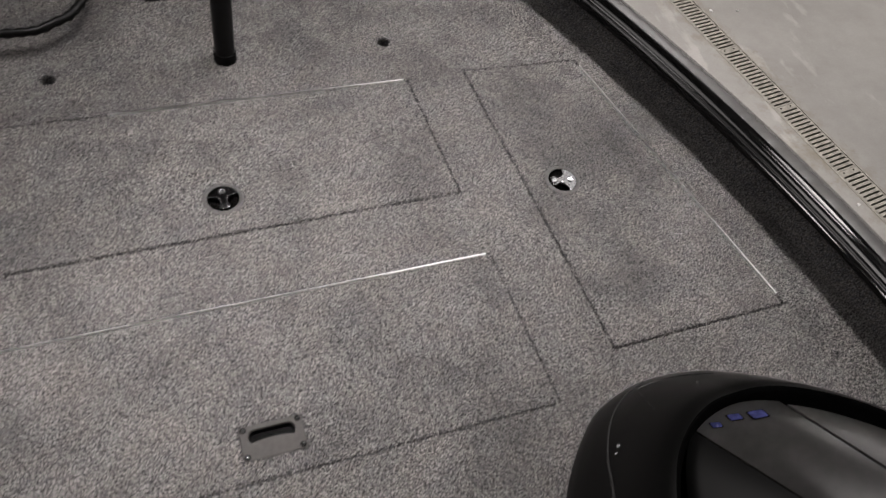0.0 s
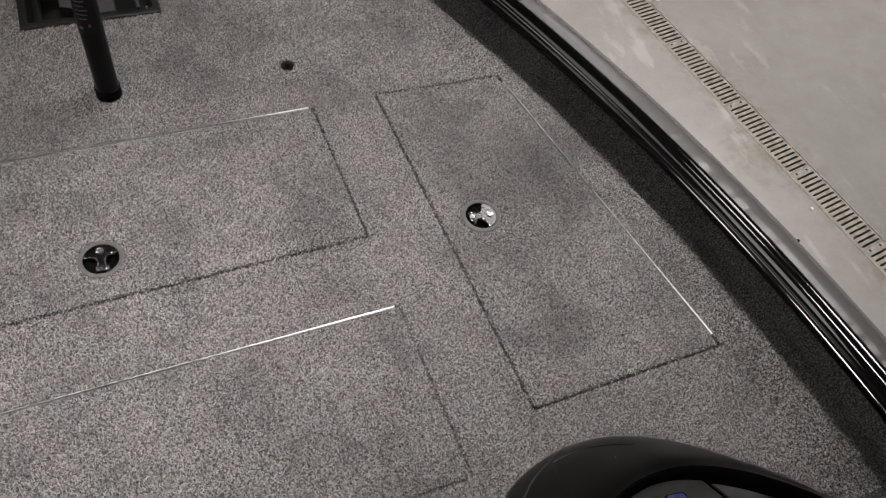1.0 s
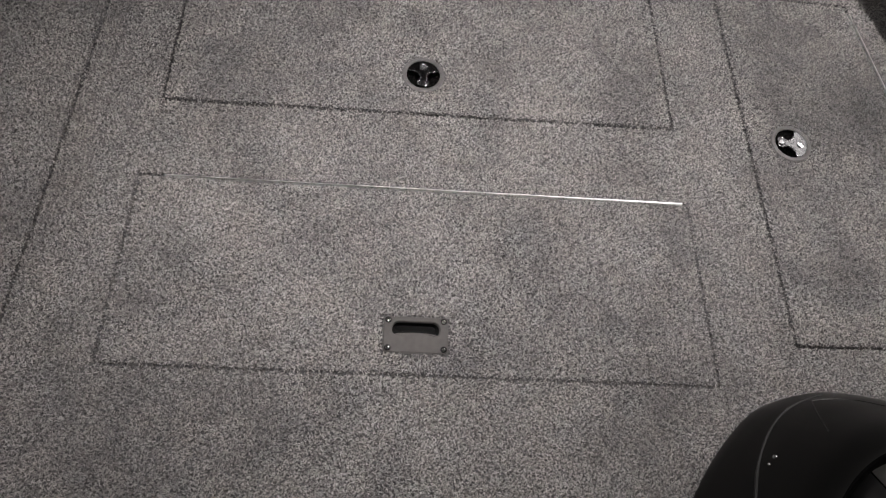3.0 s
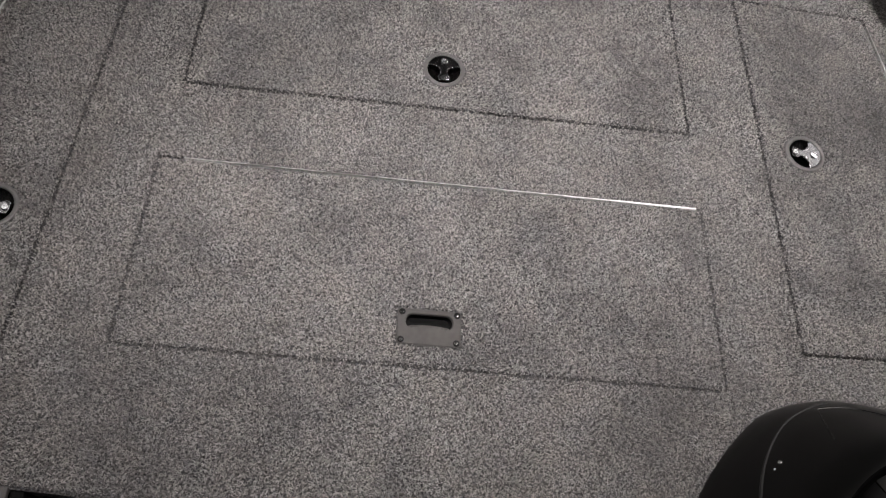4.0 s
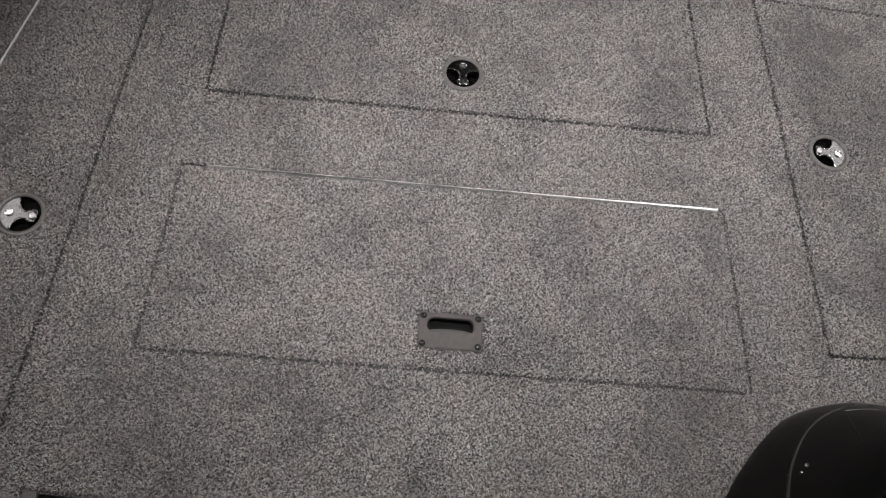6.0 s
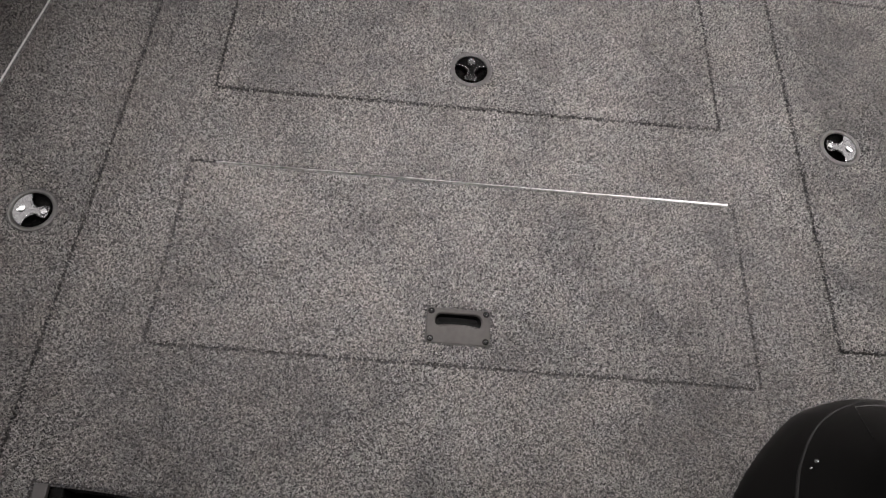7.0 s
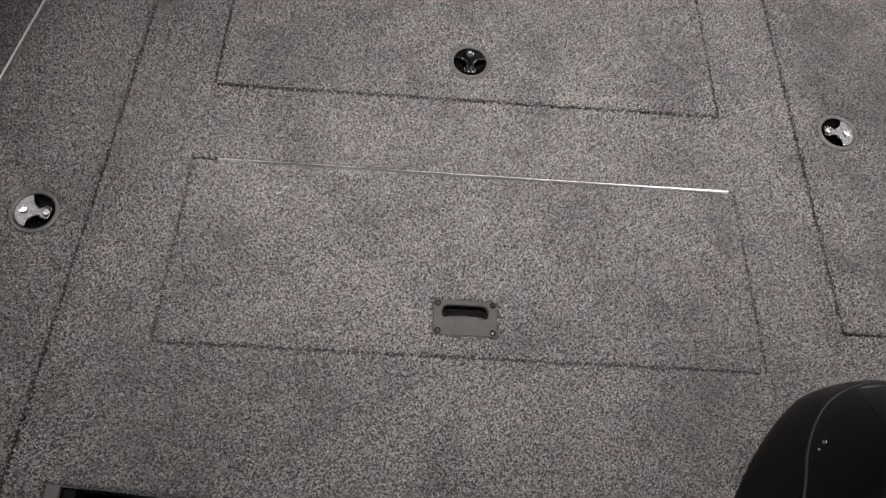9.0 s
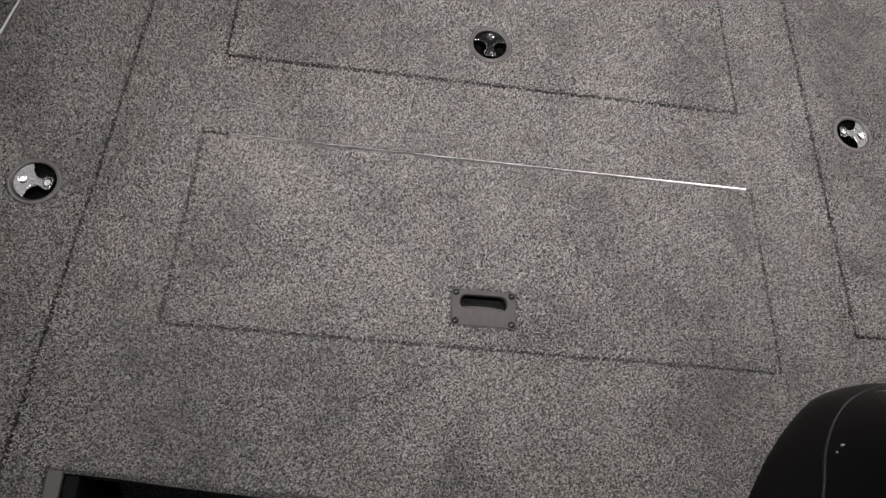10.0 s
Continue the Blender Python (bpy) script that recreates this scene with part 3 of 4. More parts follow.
def build_pull():
    p = thing("flush_pull", PULL_AT[0], PULL_AT[1], 0.0025, label="gunmetal flush pull plate with four screws and a dark finger recess", category="pull handle")
    bm = bmesh.new()
    hw, hh = 0.0528, 0.0305
    corners = [(-hw, -hh), (hw, -hh), (hw, hh), (-hw, hh)]
    rows = [(0.0, -0.002), (0.0, 0.0012), (-0.0012, 0.0022)]
    loops = [loop_verts(bm, rounded_loop(corners, 0.006, o, z)) for o, z in rows]
    for a, b in zip(loops, loops[1:]):
        bridge(bm, a, b)
    slot = [slot_outline(0.0, 0.0100, 0.0815 - 2 * o, 0.0275 - 2 * o, 0.0137 - o, 0.0115 - o * 0.8) for o in (0.0, 0.0015, 0.0022)]
    slot = [o + [(x, o[-1][1] + 0.0036 * (1 - (x / 0.029) ** 2)) for x in (-0.026, -0.020, -0.012, 0.0, 0.012, 0.020, 0.026)] for o in slot]
    sl = [loop_verts(bm, [(x, y, z) for x, y in s]) for s, z in zip(slot, (0.0022, 0.0012, -0.004))]
    fill_between(bm, [loops[-1], sl[0]])
    for a, b in zip(sl, sl[1:]):
        bridge(bm, b, a)
    plate = part("plate", bm, GUNMETAL, p)
    smooth_by_angle(plate, 30)
    # finger recess: deep under the far lip, sloping up to the near one
    bm = bmesh.new()
    ring0 = loop_verts(bm, [(x, y, -0.004) for x, y in slot[2]])
    ring1 = loop_verts(bm, [(x * 0.95, 0.0130 + (y - 0.0105) * 0.78, -0.009) for x, y in slot[2]])
    ring2 = loop_verts(bm, [(x * 0.86, 0.0165 + (y - 0.0105) * 0.42, -0.016) for x, y in slot[2]])
    bridge(bm, ring1, ring0)
    bridge(bm, ring2, ring1)
    bm.faces.new(ring2)
    smooth_by_angle(part("recess", bm, DARK, p, "black finger recess"), 60)
    # bead in plate grey, put in for the highlight along the recess's near slope
    rim = part("bead", tube([(-0.034, 0.0010, -0.0055), (-0.02, 0.0030, -0.005), (0.0, 0.0040, -0.005), (0.02, 0.0030, -0.005), (0.034, 0.0010, -0.0055)], 0.0016, 8), GUNMETAL, p)
    smooth_by_angle(rim)
    tab = part("lower_tab", prism([(-0.024, -0.0325), (0.024, -0.0325), (0.030, -0.029), (-0.030, -0.029)], -0.001, 0.0012, 0), GUNMETAL, p)
    for i, (sx, sy) in enumerate(((-0.0455, 0.0238), (0.0455, 0.0238), (0.0455, -0.0238), (-0.0455, -0.0238))):
        shared("screw_seat", SEAT, p, pose(sx, sy, 0.0020))
        shared("screw", SCREW, p, pose(sx, sy, 0.0021, 0, 0, 37 * i))
    return p


def build_post():
    """Seat pedestal post standing in its deck socket, with a warning label."""
    p = thing("pedestal_post", POST[0], POST[1], 0, 0, label="black tubular pedestal post with an orange warning label", category="post")
    p.matrix_basis = pose(POST[0], POST[1], 0, 0, 1.5, 0)
    tubep = [(0.0232, 0.026), (0.0230, 0.03), (0.0230, 0.40), (0.0215, 0.405), (0.019, 0.407), (0.0, 0.407)]
    smooth_by_angle(part("tube", lathe(tubep, 36), BLACK_RUB, p), 40)
    collar = [(0.019, -0.03), (0.0252, -0.001), (0.0258, 0.002), (0.0256, 0.026), (0.0246, 0.0268), (0.0232, 0.027)]
    smooth_by_angle(part("collar", lathe(collar, 36), DARK, p, "black plastic socket collar"), 40)

    def wrap(name, a0, a1, z0, z1, r, mat, parent, label=""):
        bm = bmesh.new()
        k = 8
        lo = [bm.verts.new((r * math.cos(radians(a0 + (a1 - a0) * i / k)), r * math.sin(radians(a0 + (a1 - a0) * i / k)), z0)) for i in range(k + 1)]
        hi = [bm.verts.new((v.co.x, v.co.y, z1)) for v in lo]
        bridge(bm, lo, hi, False)
        return part(name, bm, mat, parent, label, True)
    lab = wrap("warning_label", -150, -62, 0.180, 0.325, 0.0233, LABEL_DARK, p, "black label with orange header")
    wrap("header", -149, -63, 0.280, 0.312, 0.0236, ORANGE, lab)
    for i in range(6):
        wrap("text_bar", -138, -84 - 6 * (i % 3), 0.266 - 0.010 * i, 0.2680 - 0.010 * i, 0.0236, PRINT, lab)
    wrap("red_mark", -97, -86, 0.198, 0.205, 0.0237, RED, lab)
    wrap("mark_bar", -140, -122, 0.192, 0.198, 0.0236, PRINT, lab)
    return p


def build_pedal():
    """Recessed foot-control tray in the deck, with its pedal."""
    p = thing("foot_pedal_tray", 0.05, 1.411, 0, label="black recessed foot pedal tray with grey pedal set in the carpet", category="pedal tray")
    inv = p.matrix_basis.inverted()

    def add(name, bm, mat, label=""):
        ob = part(name, bm, mat, p, label)
        ob.matrix_parent_inverse = inv
        return ob
    bm = bmesh.new()
    rows = [(0.002, 0.0), (0.001, 0.005), (-0.002, 0.006), (-0.014, 0.006), (-0.016, 0.004), (-0.020, -0.045)]
    loops = [loop_verts(bm, rounded_loop(PEDAL_WELL, 0.008, o, z)) for o, z in rows]
    for a, b in zip(loops, loops[1:]):
        bridge(bm, a, b)
    bm.faces.new(loops[-1])
    add("tray", bm, PLASTIC)
    # side ramps and the foot plate
    ramp = bmesh.new()
    a = loop_verts(ramp, [(-0.066, 1.276, -0.044), (-0.045, 1.276, -0.044), (-0.045, 1.276, -0.012)])
    b = loop_verts(ramp, [(-0.066, 1.591, -0.044), (-0.045, 1.591, -0.044), (-0.045, 1.591, -0.012)])
    bridge(ramp, a, b)
    ramp.faces.new(a)
    ramp.faces.new(list(reversed(b)))
    add("side_web", ramp, PEDAL_GREY)
    plate = prism([(0.062, 1.273), (0.118, 1.273), (0.118, 1.551), (0.000, 1.551), (0.000, 1.313), (0.030, 1.301)], -0.030, -0.004, 0.004)
    add("foot_plate", plate, PEDAL_GREY, "worn grey foot plate")
    for i in range(3):
        add("slot", block(0.085 + 0.012 * i, 0.091 + 0.012 * i, 1.323, 1.401, -0.006, -0.0025, 0), DARK)
    add("side_rail", block(0.163, 0.172, 1.273, 1.591, -0.044, -0.002, 0.002), PEDAL_GREY)
    add("cross_web", block(-0.04, 0.06, 1.283, 1.291, -0.044, -0.02, 0.002), PLASTIC)
    shared("bolt", SCREW, p, pose(0.136, -0.154, 0.006))
    return p


def build_tag():
    bm = bmesh.new()
    n = 8
    rows = []
    for i in range(n + 1):
        t = i / n
        rows.append([(-0.040 + 0.060 * t, 1.340 + 0.006 * math.sin(3 * t), 0.022 + 0.006 * math.sin(4 * t)),
                     (-0.040 + 0.063 * t, 1.425 + 0.01 * t, 0.034 + 0.006 * math.cos(3 * t))])
    vs = [loop_verts(bm, r) for r in rows]
    for a, b in zip(vs, vs[1:]):
        bm.faces.new((a[0], b[0], b[1], a[1]))
    bmesh.ops.solidify(bm, geom=bm.faces[:], thickness=0.0006)
    t = part("paper_tag", bm, WHITE)
    return tagged(t, "white paper tag lying on the foot pedal tray", "tag")


def build_cable():
    pts = [(-0.80, 1.20, 0.012), (-0.62, 1.14, 0.022), (-0.48, 1.108, 0.045), (-0.39, 1.101, 0.054), (-0.348, 1.096, 0.057), (-0.312, 1.102, 0.055), (-0.285, 1.115, 0.058),
           (-0.251, 1.140, 0.055), (-0.230, 1.168, 0.056), (-0.218, 1.195, 0.053), (-0.20, 1.26, 0.050), (-0.165, 1.34, 0.038), (-0.125, 1.42, 0.020), (-0.088, 1.46, 0.014)]
    c = part("cable", tube(pts, 0.0088, 10, 0.0030, 0.022), BLACK_RUB, None, "", True)
    return tagged(c, "black corrugated cable conduit arching over the carpet", "cable")


def ring_super(cx, cy, a, b, n, z, lift=0.0, count=96):
    out = []
    for i in range(count):
        t = 2 * math.pi * i / count
        c, s = math.cos(t), math.sin(t)
        x = cx + a * math.copysign(abs(c) ** (2 / n), c)
        y = cy + b * math.copysign(abs(s) ** (2 / n), s)
        y -= 0.344 * max(0.0, x - 0.55) ** 1.1
        out.append((x, y, z + lift * max(0.0, (x - 0.70)) / 0.25))
    return out


def build_console():
    c = thing("helm_console", 0.78, -0.42, WELL_Z, label="glossy black moulded helm console with a smoked screen", category="console")
    inv = c.matrix_basis.inverted()
    def around(u, z, proud):
        """The console's outline: u from its foot on the deck (0) to the rim (1)."""
        return ring_super(0.7488 - 0.0145 * u, -0.4025, 0.3853 - 0.1347 * u + proud, 0.4427 - 0.1168 * u ** 1.5 + proud, 1.82, z, 0.1106 * u)

    def flank(u, i, proud):
        """A point of the flank: u up the slope, i round it."""
        ring = around(u, 0.004 + 0.1926 * u, proud)
        k = int(i)
        return Vector(ring[k]).lerp(Vector(ring[k + 1]), i - k)
    rings = [around(0.0, WELL_Z, -0.02), around(0.0, -0.02, 0.0)]
    for u, proud in ((0.0, 0), (0.12, 0.003), (0.26, 0.004), (0.40, 0.004), (0.51, 0.003), (0.62, 0.002), (0.76, 0.003), (0.88, 0.003), (0.94, 0.002), (0.98, 0.0005), (1.0, -0.002)):
        rings.append(around(u, 0.004 + 0.1926 * u, proud))
    shell = part("shell", loft(rings), CONSOLE_GEL, c)
    shell.matrix_parent_inverse = inv
    smooth_by_angle(shell, 50)
    ridge = [flank(u, i, 0.0034) for u, i in ((0.24, 29.0), (0.30, 32.2), (0.35, 34.6), (0.42, 36.9), (0.50, 38.9), (0.55, 41.2), (0.58, 45), (0.59, 49), (0.60, 54))]
    crease = [flank(u, i, 0.0016) for u, i in ((0.20, 31.0), (0.24, 33.6), (0.30, 36.6), (0.37, 39.5), (0.42, 42.5), (0.45, 46), (0.46, 52))]
    for u, i, size in ((0.50, 36.2, 1.1), (0.49, 36.75, 0.7), (0.72, 27.5, 0.5)):
        stud = part("snap_stud", lathe([(0.0034 * size, -0.003), (0.0032 * size, 0.0010), (0.0018 * size, 0.0022), (0.0, 0.0025)], 14), EDGE, c, "tiny bright stud")
        stud.matrix_parent_inverse = inv
        stud.matrix_basis = Matrix.Translation(flank(u, i, 0.002)) @ pose(0, 0, 0, 0, -40, 0)
        smooth_by_angle(stud)
    # paler than the shell: the crease's highlight streak is in this colour
    bead = part("crease_bead", tube(ridge, 0.0026, 8), CREASE, c, "bead along the crease, its soft highlight put in as grey")
    bead.matrix_parent_inverse = inv
    smooth_by_angle(bead)
    fold = part("lower_fold", tube(crease, 0.0010, 6), CONSOLE_GEL, c)
    fold.matrix_parent_inverse = inv
    smooth_by_angle(fold)
    for way in (((0.33, 30.4), (0.37, 29.1), (0.44, 27.6), (0.52, 26.3), (0.62, 24.8)), ((0.33, 30.4), (0.50, 31.5), (0.70, 32.75))):
        seam = part("moulding_seam", tube([flank(u, i, 0.0040) for u, i in way], 0.0007, 6), CONSOLE_GEL, c, "fine dark seam in the moulding")
        seam.matrix_parent_inverse = inv
        smooth_by_angle(seam)
    rings = [ring_super(0.7343, -0.4025, 0.2506 - o, 0.3259 - o, 1.82, 0.1966 + d, 0.1106) for o, d in
             ((0.002, 0.0), (0.005, 0.0002), (0.012, -0.008), (0.020, -0.060), (0.034, -0.080), (0.085, -0.088))]
    channel = part("channel", loft(rings, True, False, True), SEAL, c, "matt black seal channel")
    channel.matrix_parent_inverse = inv
    smooth_by_angle(channel, 50)
    # smoked screen of three faces: starts in the channel and rises towards the helm
    def bend(points, t):
        pts = [Vector(p) for p in points]
        while len(pts) > 1:
            pts = [p.lerp(q, t) for p, q in zip(pts, pts[1:])]
        return pts[0]
    faces = (("side_screen", [(0.556, -0.30, 0.139), (0.574, -0.20, 0.149), (0.623, -0.157, 0.156)], [(0.64, -0.52, 0.275), (0.67, -0.44, 0.295), (0.698, -0.404, 0.301)]),
             ("front_screen", [(0.625, -0.156, 0.156), (0.671, -0.111, 0.162), (0.757, -0.1215, 0.171)], [(0.700, -0.403, 0.301), (0.750, -0.385, 0.309), (0.806, -0.378, 0.314)]),
             ("corner_screen", [(0.7680, -0.1235, 0.171), (0.854, -0.148, 0.193), (0.976, -0.305, 0.230)], [(0.8180, -0.380, 0.314), (0.89, -0.39, 0.340), (1.01, -0.54, 0.375)]))
    for name, low, high in faces:
        bm = bmesh.new()
        n, k = 12, 8
        grid = [[bm.verts.new(bend(low, i / n).lerp(bend(high, i / n), j / k)) for j in range(k + 1)] for i in range(n + 1)]
        for i in range(n):
            for j in range(k):
                bm.faces.new((grid[i][j], grid[i + 1][j], grid[i + 1][j + 1], grid[i][j + 1]))
        bmesh.ops.recalc_face_normals(bm, faces=bm.faces)
        bmesh.ops.solidify(bm, geom=bm.faces[:], thickness=0.004)
        bmesh.ops.recalc_face_normals(bm, faces=bm.faces)
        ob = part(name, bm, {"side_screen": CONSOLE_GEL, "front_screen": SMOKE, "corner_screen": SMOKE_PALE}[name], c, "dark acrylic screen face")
        ob.matrix_parent_inverse = inv
        smooth_by_angle(ob, 30)
    low = [Vector(p) for p in faces[2][1]]
    edge = part("screen_edge", tube([bend(low, i / 10) + Vector((0, 0.002, 0.003)) for i in range(11)], 0.0012, 6), ALU_DULL, c, "thin pale cut edge of the screen")
    edge.matrix_parent_inverse = inv
    low, high = faces[1][1], faces[1][2]
    # three small blue lozenges on the front screen, each over a black border
    for u, v, e, f in ((0.19, 0.096, (0.085, 0.038), (-0.026, 0.031)), (0.43, 0.140, (0.115, 0.033), (-0.021, 0.041)), (0.645, 0.197, (0.150, 0.025), (-0.023, 0.054))):
        lozenge_face = None
        for name, grow, lift, mat, label in (("blue_lozenge", 1.0, 0.0068, BLUE, "small blue lozenge"), ("lozenge_border", 1.22, 0.0058, SEAL, "thin black border")):
            bm = bmesh.new()
            q = []
            for i, j in ((-0.38, -0.5), (0.42, -0.5), (0.5, -0.38), (0.5, 0.42), (0.38, 0.5), (-0.42, 0.5), (-0.5, 0.38), (-0.5, -0.42)):
                du, dv = grow * (i * e[0] + j * f[0]), grow * (i * e[1] + j * f[1])
                q.append(bend(low, u + du).lerp(bend(high, u + du), v + dv) + Vector((0, 0.003, lift)))
            bm.faces.new(loop_verts(bm, q))
            bmesh.ops.solidify(bm, geom=bm.faces[:], thickness=0.001)
            ob = part(name, bm, mat, lozenge_face or c, label)
            if lozenge_face is None:
                ob.matrix_parent_inverse, lozenge_face = inv, ob
    return c


def build_well():
    # darkened carpet copy: part of the well's shade is in its colour
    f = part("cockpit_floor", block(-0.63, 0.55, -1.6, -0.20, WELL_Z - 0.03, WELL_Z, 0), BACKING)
    tagged(f, "sunken cockpit floor with grey carpet, darkened to carry deep shade", "floor", kind="structure")
    b = part("deck_riser", block(-0.605, 0.54, -0.205, -0.185, WELL_Z, -0.05, 0), DARK)
    tagged(b, "dark riser below the deck edge", "riser", kind="structure")
    s = part("well_side", block(-0.5855, -0.566, -1.55, -0.224, WELL_Z, -0.004, 0.002), DARK)
    tagged(s, "black side of the cockpit well", "side panel", kind="structure")
    t = thing("edge_trim", -0.5955, -0.224, 0, label="flat grey aluminium trim along the cockpit well", category="trim")
    bar = part("bar", block(-0.0105, 0.0098, -1.30, 0.004, -0.004, 0.006, 0.0015), ALU_DULL, t)
    for i in range(5):
        shared("rivet", SCREW, t, pose(0.020, -0.035 - 0.2 * i, -0.0042))
    return f


GRATE_SLOTS = 17


def build_drain():
    d = thing("floor_drain", *drain_point(0.5, DRAIN_W / 2, FLOOR_Z), label="slotted galvanised floor drain grating set in the concrete", category="floor drain")
    inv = d.matrix_basis.inverted()
    ang = math.degrees(math.atan2(DRAIN_DIR.y, DRAIN_DIR.x))
    n, L, W = GRATE_SLOTS, DRAIN_SECTION - 0.0008, DRAIN_W
    bm = bmesh.new()
    outer = loop_verts(bm, [(0, 0, 0), (L, 0, 0), (L, W, 0), (0, W, 0)])
    low = loop_verts(bm, [(0, 0, -0.02), (L, 0, -0.02), (L, W, -0.02), (0, W, -0.02)])
    bridge(bm, low, outer)
    holes = []
    pitch = (L - 0.018) / n
    for i in range(n):
        x = 0.016 + pitch * (i + 0.5)
        o = slot_outline(x, W * 0.51, pitch * 0.40, W * 0.84, pitch * 0.21, pitch * 0.21, 2)
        a = loop_verts(bm, [(px, py, 0) for px, py in o])
        b = loop_verts(bm, [(px, py, -0.012) for px, py in o])
        bridge(bm, b, a)
        holes.append(a)
    for k in (0.25, 0.75):
        a = loop_verts(bm, circle(0.004, 8, 0, 0.0075, W * k))
        b = loop_verts(bm, circle(0.004, 8, -0.01, 0.0075, W * k))
        bridge(bm, b, a)
        holes.append(a)
    fill_between(bm, [outer] + holes)
    first = part("grating", bm, STEEL_GRATE, d)
    first.matrix_parent_inverse = inv
    mesh = first.data
    for i in range(-13, 16):
        # sections laid end to end; the joint meets the run's start
        along = 0.190 + DRAIN_SECTION * i
        x, y, z = drain_point(along, 0.0, FLOOR_Z - 0.001)
        m = pose(x, y, z, 0, 0, ang)
        ob = first if i == -13 else shared("grating", mesh, d, Matrix())
        ob.matrix_parent_inverse = inv
        ob.matrix_basis = m
    for across in (-0.006, W):
        q = [drain_point(-4.0, across, 0), drain_point(5.2, across, 0), drain_point(5.2, across + 0.006, 0), drain_point(-4.0, across + 0.006, 0)]
        ob = part("frame_bar", prism([p[:2] for p in q], FLOOR_Z - 0.03, FLOOR_Z + 0.001, 0), STEEL_GRATE, d)
        ob.matrix_parent_inverse = inv
    q = [drain_point(-4.0, 0, 0), drain_point(5.2, 0, 0), drain_point(5.2, W, 0), drain_point(-4.0, W, 0)]
    ob = part("pit", prism([p[:2] for p in q], FLOOR_Z - 0.12, FLOOR_Z - 0.10, 0), STAIN, d)
    ob.matrix_parent_inverse = inv
    return d


build_boat()
deck = build_deck()
R_HOLE = 0.0365
LATCH_FORE, LATCH_STAR, LATCH_PORT = (-0.003, 0.592), (0.719, 0.493), (-0.726, 0.213)
h, inv = aft_hatch = lid("aft_hatch", HATCH_AFT, "wide carpeted deck hatch with a flush pull plate", [[(PULL_AT[0] + x, PULL_AT[1] + y) for x, y in slot_outline(0, 0, 0.098, 0.054, 0.004, 0.004, 2)]], 0.0003)
lip(h, inv, (-0.445, 0.3372), (0.479, 0.3419), (0.6, 0.9, 0.3, 1.0, 0.4, 1.0, 0.8, 1.2, 1.1, 1.5, 1.8, 2.6, 3.2, 3.0), 1)
h, inv = fore_hatch = lid("fore_hatch", HATCH_FORE, "wide carpeted deck hatch with a round chrome latch", [disc_outline(*LATCH_FORE, R_HOLE)])
lip(h, inv, (-0.20, 0.8692), (0.460, 0.8650), (0.2, 0.5, 0.2, 0.6, 0.2, 0.7, 0.6, 1.2, 1.6, 3.0, 3.4), 2)
h, inv = star_hatch = lid("side_hatch", HATCH_STAR, "long tapered carpeted hatch beside the starboard gunwale", [disc_outline(*LATCH_STAR, R_HOLE)])
lip(h, inv, (1.0475, 0.108), (0.918, 0.840), (3.8, 3.2, 2.2, 1.8, 1.2, 1.4, 0.4, 1.2, 2.2, 2.0, 2.2, 1.2), 3)
h, inv = port_hatch = lid("side_hatch", HATCH_PORT, "long tapered carpeted hatch beside the port gunwale", [disc_outline(*LATCH_PORT, R_HOLE)])
lip(h, inv, (-1.014, -0.43), (-0.7905, 0.775), (3.6, 4.0, 3.8, 4.2, 3.8, 4.0), 4)
latch = build_latch()
latch.matrix_basis = pose(*LATCH_FORE, 0.0025, 0, 0, 90)
copy_thing(latch, pose(*LATCH_STAR, 0.0025, 0, 0, -5))
copy_thing(latch, pose(*LATCH_PORT, 0.0025, 0, 0, 175))
build_pull()
build_post()
build_pedal()
build_tag()
build_cable()
build_console()
build_well()
build_drain()


# ---- carpet pile: short fibres standing on the deck and on each lid ----
def inside(corners, x, y, grow):
    ok = np.ones(len(x), bool)
    n = len(corners)
    for i in range(n):
        (ax, ay), (bx, by) = corners[i], corners[(i + 1) % n]
        l = math.hypot(bx - ax, by - ay)
        ok &= ((bx - ax) * (y - ay) - (by - ay) * (x - ax)) / l > -grow
    return ok


def near(spot, r, x, y):
    return (x - spot[0]) ** 2 + (y - spot[1]) ** 2 < r * r


def sway(x, y, k):
    return (np.sin(23 * x + 11 * y + k) + np.sin(-17 * x + 29 * y + 2.1 * k) + np.sin(7 * x - 5 * y + 3.3 * k)
            + 0.7 * np.sin(61 * x + 43 * y + k) + 0.7 * np.sin(-53 * x + 71 * y + 1.7 * k)) / 3.0


PILE_DENSITY = 185000    # yarns per square metre


def edge_distance(corners, x, y):
    """Signed distance into a convex, anticlockwise outline."""
    d = np.full(len(x), 9.0)
    n = len(corners)
    for i in range(n):
        (ax, ay), (bx, by) = corners[i], corners[(i + 1) % n]
        d = np.minimum(d, ((bx - ax) * (y - ay) - (by - ay) * (x - ax)) / math.hypot(bx - ax, by - ay))
    return d


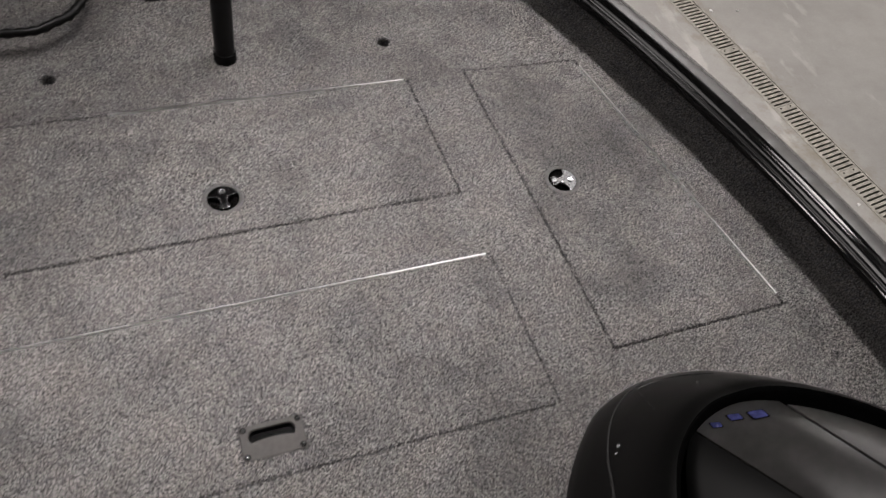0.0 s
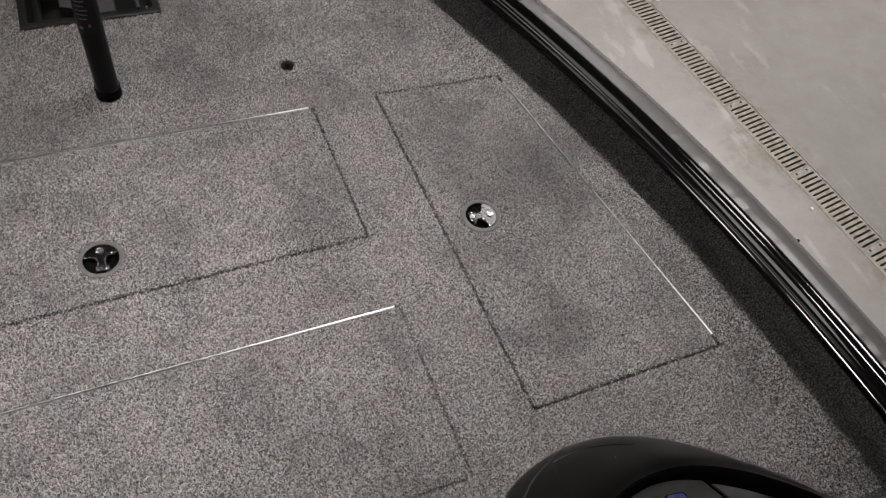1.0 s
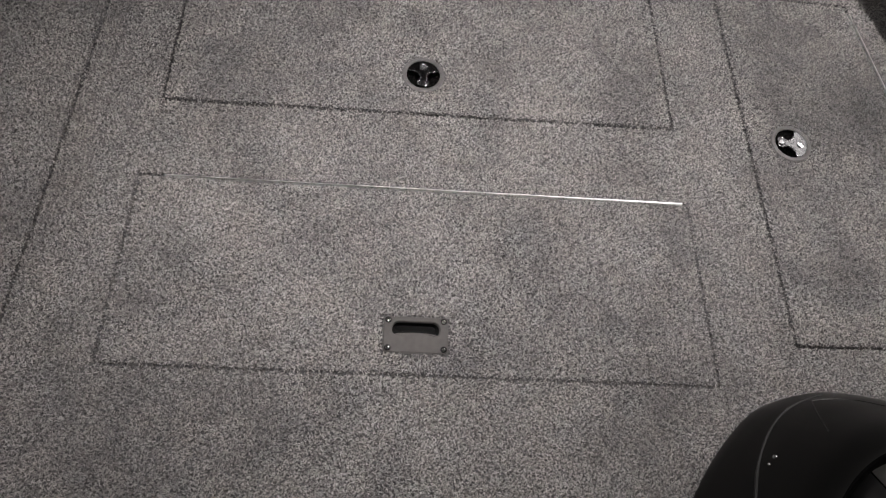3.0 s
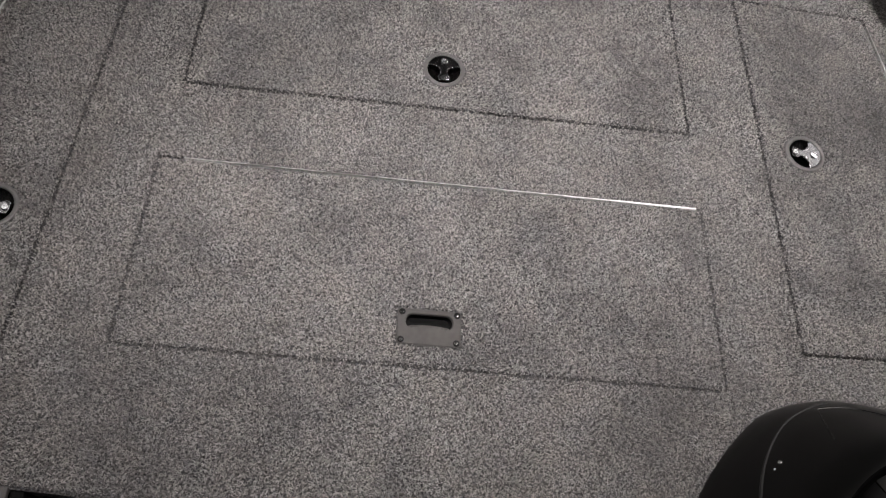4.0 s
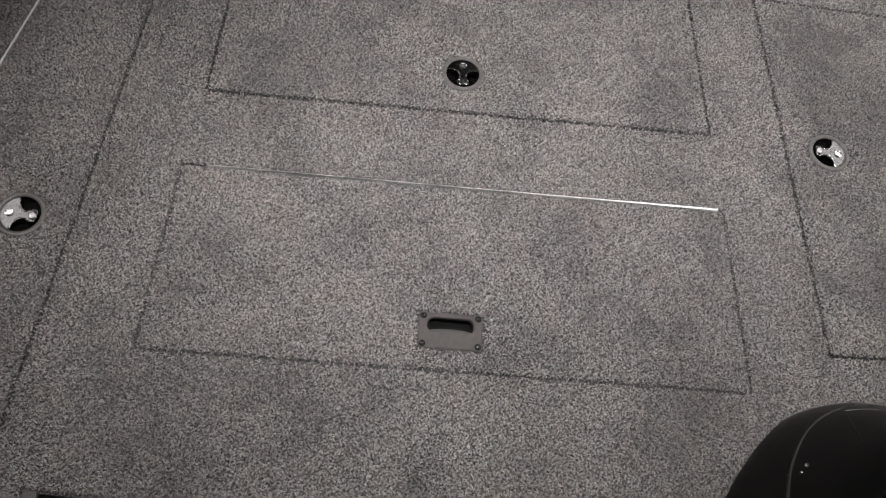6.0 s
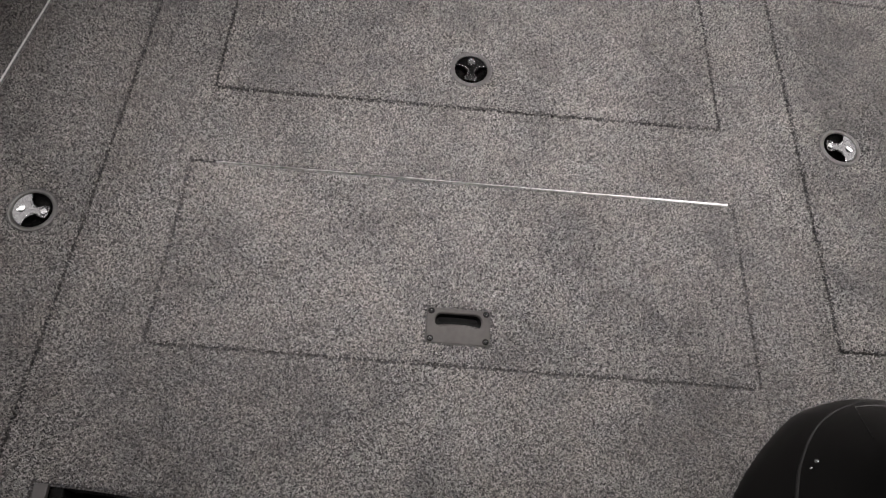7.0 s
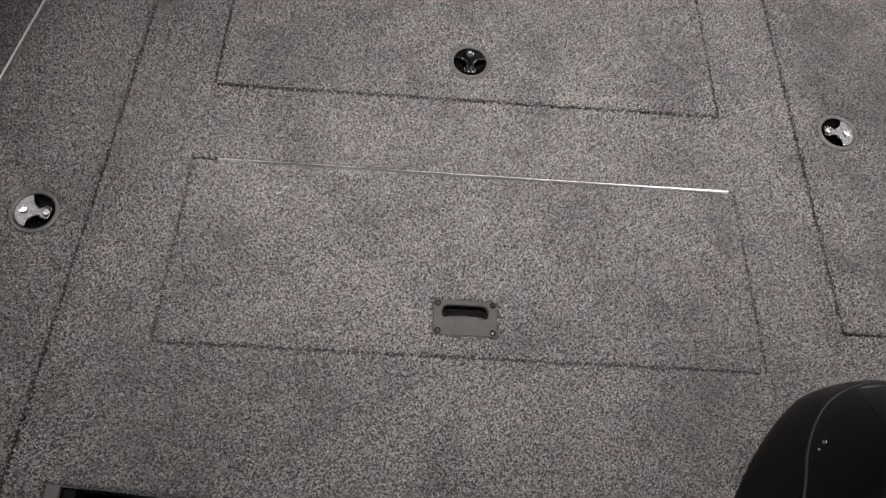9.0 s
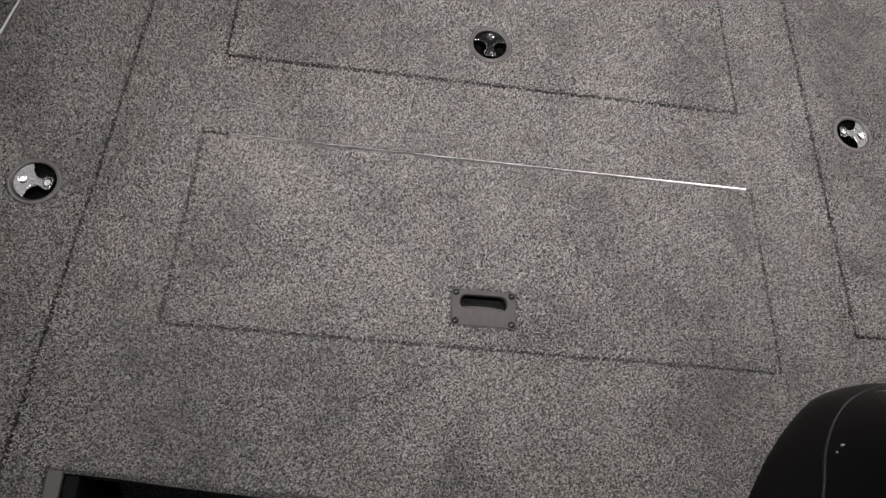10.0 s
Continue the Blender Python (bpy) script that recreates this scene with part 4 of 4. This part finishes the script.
def pile(parent, inv, box, keep, z, seed, sink):
    """Short curled yarns lying every way; sink: how far the carpet's edge has dropped at a place."""
    rng = np.random.default_rng(seed)
    x0, x1, y0, y1 = box
    cell = PILE_DENSITY ** -0.5
    x, y = np.meshgrid(np.arange(x0, x1, cell), np.arange(y0, y1, cell))
    x = x.ravel() + rng.uniform(-0.6, 0.6, x.size) * cell
    y = y.ravel() + rng.uniform(-0.6, 0.6, y.size) * cell
    k = keep(x, y)
    x, y = x[k], y[k]
    n = len(x)
    turn = rng.uniform(0, 2 * np.pi, n)
    curl = rng.uniform(0.5, 1.7, n) * rng.choice((-1.0, 1.0), n)
    long = rng.uniform(0.0017, 0.0031, n)
    tall = rng.uniform(0.0010, 0.0042, n)
    w = rng.uniform(0.00050, 0.00078, n)
    roll = rng.normal(0.0, 0.45, n) * w
    base = z - sink(x, y)
    v = np.empty((n, 6, 3), np.float32)
    cx, cy = x, y
    for j, (rise, wide) in enumerate(((0.0, 0.9), (1.0, 1.1), (0.62, 0.7))):
        a = turn + curl * (j - 1)
        if j:
            cx = cx + np.cos(a - 0.5 * curl) * long + 0.0002 * sway(x, y, 0.4)
            cy = cy + np.sin(a - 0.5 * curl) * long + 0.0002 * sway(x, y, 2.0)
        px, py = -np.sin(a) * w * wide, np.cos(a) * w * wide
        h = base + tall * rise
        v[:, j] = np.stack([cx + px, cy + py, h + roll], 1)
        v[:, 5 - j] = np.stack([cx - px, cy - py, h - roll], 1)
    ids = (np.arange(n, dtype=np.int32)[:, None] * 6 + np.array([[0, 5, 4, 1, 1, 4, 3, 2]], np.int32)).ravel()
    me = bpy.data.meshes.new("carpet_nap")
    me.vertices.add(6 * n)
    me.vertices.foreach_set("co", v.ravel())
    me.loops.add(8 * n)
    me.loops.foreach_set("vertex_index", ids)
    me.polygons.add(2 * n)
    me.polygons.foreach_set("loop_start", np.arange(0, 8 * n, 4, dtype=np.int32))
    me.polygons.foreach_set("use_smooth", np.ones(2 * n, bool))
    me.update(calc_edges=True)
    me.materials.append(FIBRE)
    ob = new("carpet_nap", me)
    ob.parent = parent
    ob.matrix_parent_inverse = inv
    return tagged(ob, kind="stuff")


def keep_deck(x, y):
    yy = np.maximum(y, -0.55)
    edge = 1.160 - 0.135 * yy - 0.117 * yy * yy + 0.055
    k = (x < edge) & (x > 2 * AXIS_X - edge)
    k &= ~((y < -0.217 - 0.050 * np.clip(x + 0.58, 0, 0.7)) & (x > -0.612))
    for corners in (HATCH_AFT, HATCH_FORE, HATCH_STAR, HATCH_PORT):
        k &= ~inside(corners, x, y, GAP / 2 + (0.0013 if corners is not HATCH_AFT else 0.0016))
    k &= ~inside(PEDAL_WELL, x, y, 0.003)
    for s in BORES:
        k &= ~near(s, BORE_R + 0.003, x, y)
    k &= ~near(POST, 0.027, x, y)
    k &= (((x - 0.75) / 0.385) ** 2 + ((y + 0.4025 + 0.344 * np.maximum(0.0, x - 0.55) ** 1.1) / 0.44) ** 2) > 0.9
    return k


def sink_deck(x, y):
    d = np.zeros(len(x))
    for corners in (HATCH_AFT, HATCH_FORE, HATCH_STAR, HATCH_PORT):
        d = np.maximum(d, 0.0026 * np.clip(1 + edge_distance(corners, x, y) / 0.006, 0, 1) ** 2)
    return d


pile(deck, Matrix(), (-1.10, 1.25, -0.58, 2.30), keep_deck, 0.0, 11, sink_deck)
for n, ((h, inv), corners, box, spot, r) in enumerate((
        (aft_hatch, HATCH_AFT, (-0.51, 0.51, -0.01, 0.35), None, 0), (fore_hatch, HATCH_FORE, (-0.49, 0.50, 0.48, 0.885), LATCH_FORE, 0.0424),
        (star_hatch, HATCH_STAR, (0.59, 1.065, 0.06, 0.885), LATCH_STAR, 0.0422), (port_hatch, HATCH_PORT, (-1.03, -0.58, -0.42, 0.80), LATCH_PORT, 0.0422))):
    def keep(x, y, corners=corners, spot=spot, r=r):
        k = inside(corners, x, y, -GAP / 2 - 0.0017 if spot else -0.0028)
        if spot:
            k &= ~near(spot, r, x, y)
        else:
            k &= ~((abs(x - PULL_AT[0]) < 0.0562) & (abs(y - PULL_AT[1]) < 0.0340))
        return k

    def sink_lid(x, y, corners=corners):
        return (0.0034 if corners is HATCH_AFT else 0.0042) * np.clip(1 - edge_distance(corners, x, y) / 0.009, 0, 1) ** 2
    pile(h, inv, box, keep, 0.0012, 20 + n, sink_lid)


def build_chip(x, y, size, turn):
    """A scrap lying on the concrete."""
    bm = prism([(-size, -size * 0.6), (size * 0.8, -size * 0.7), (size, size * 0.5), (-size * 0.3, size * 0.8)], 0.0, 0.003, 0.0008)
    ob = part("paper_scrap", bm, WHITE)
    ob.matrix_basis = pose(x, y, FLOOR_Z, 0, 0, turn)
    return tagged(ob, "tiny white paper scrap on the concrete floor", "scrap", "scraps on the floor")


for x, y, size, turn in ((1.855, 0.506, 0.007, 20), (1.866, 1.446, 0.008, 75), (1.975, 1.430, 0.005, 140)):
    build_chip(x, y, size, turn)


def build_pebble(x, y, size):
    """A dark crumb of dirt on the concrete."""
    bm = bmesh.new()
    bmesh.ops.create_icosphere(bm, subdivisions=2, radius=size)
    for v in bm.verts:
        v.co *= 0.8 + 0.4 * noise.noise(v.co * 90.0)
        v.co.z = max(v.co.z, -size * 0.5) * 0.7
    ob = part("pebble", bm, DARK, None, "", True)
    ob.matrix_basis = pose(x, y, FLOOR_Z + size * 0.34)
    return tagged(ob, "small dark crumb of dirt on the concrete floor", "pebble")


build_pebble(1.741, 0.420, 0.0070)
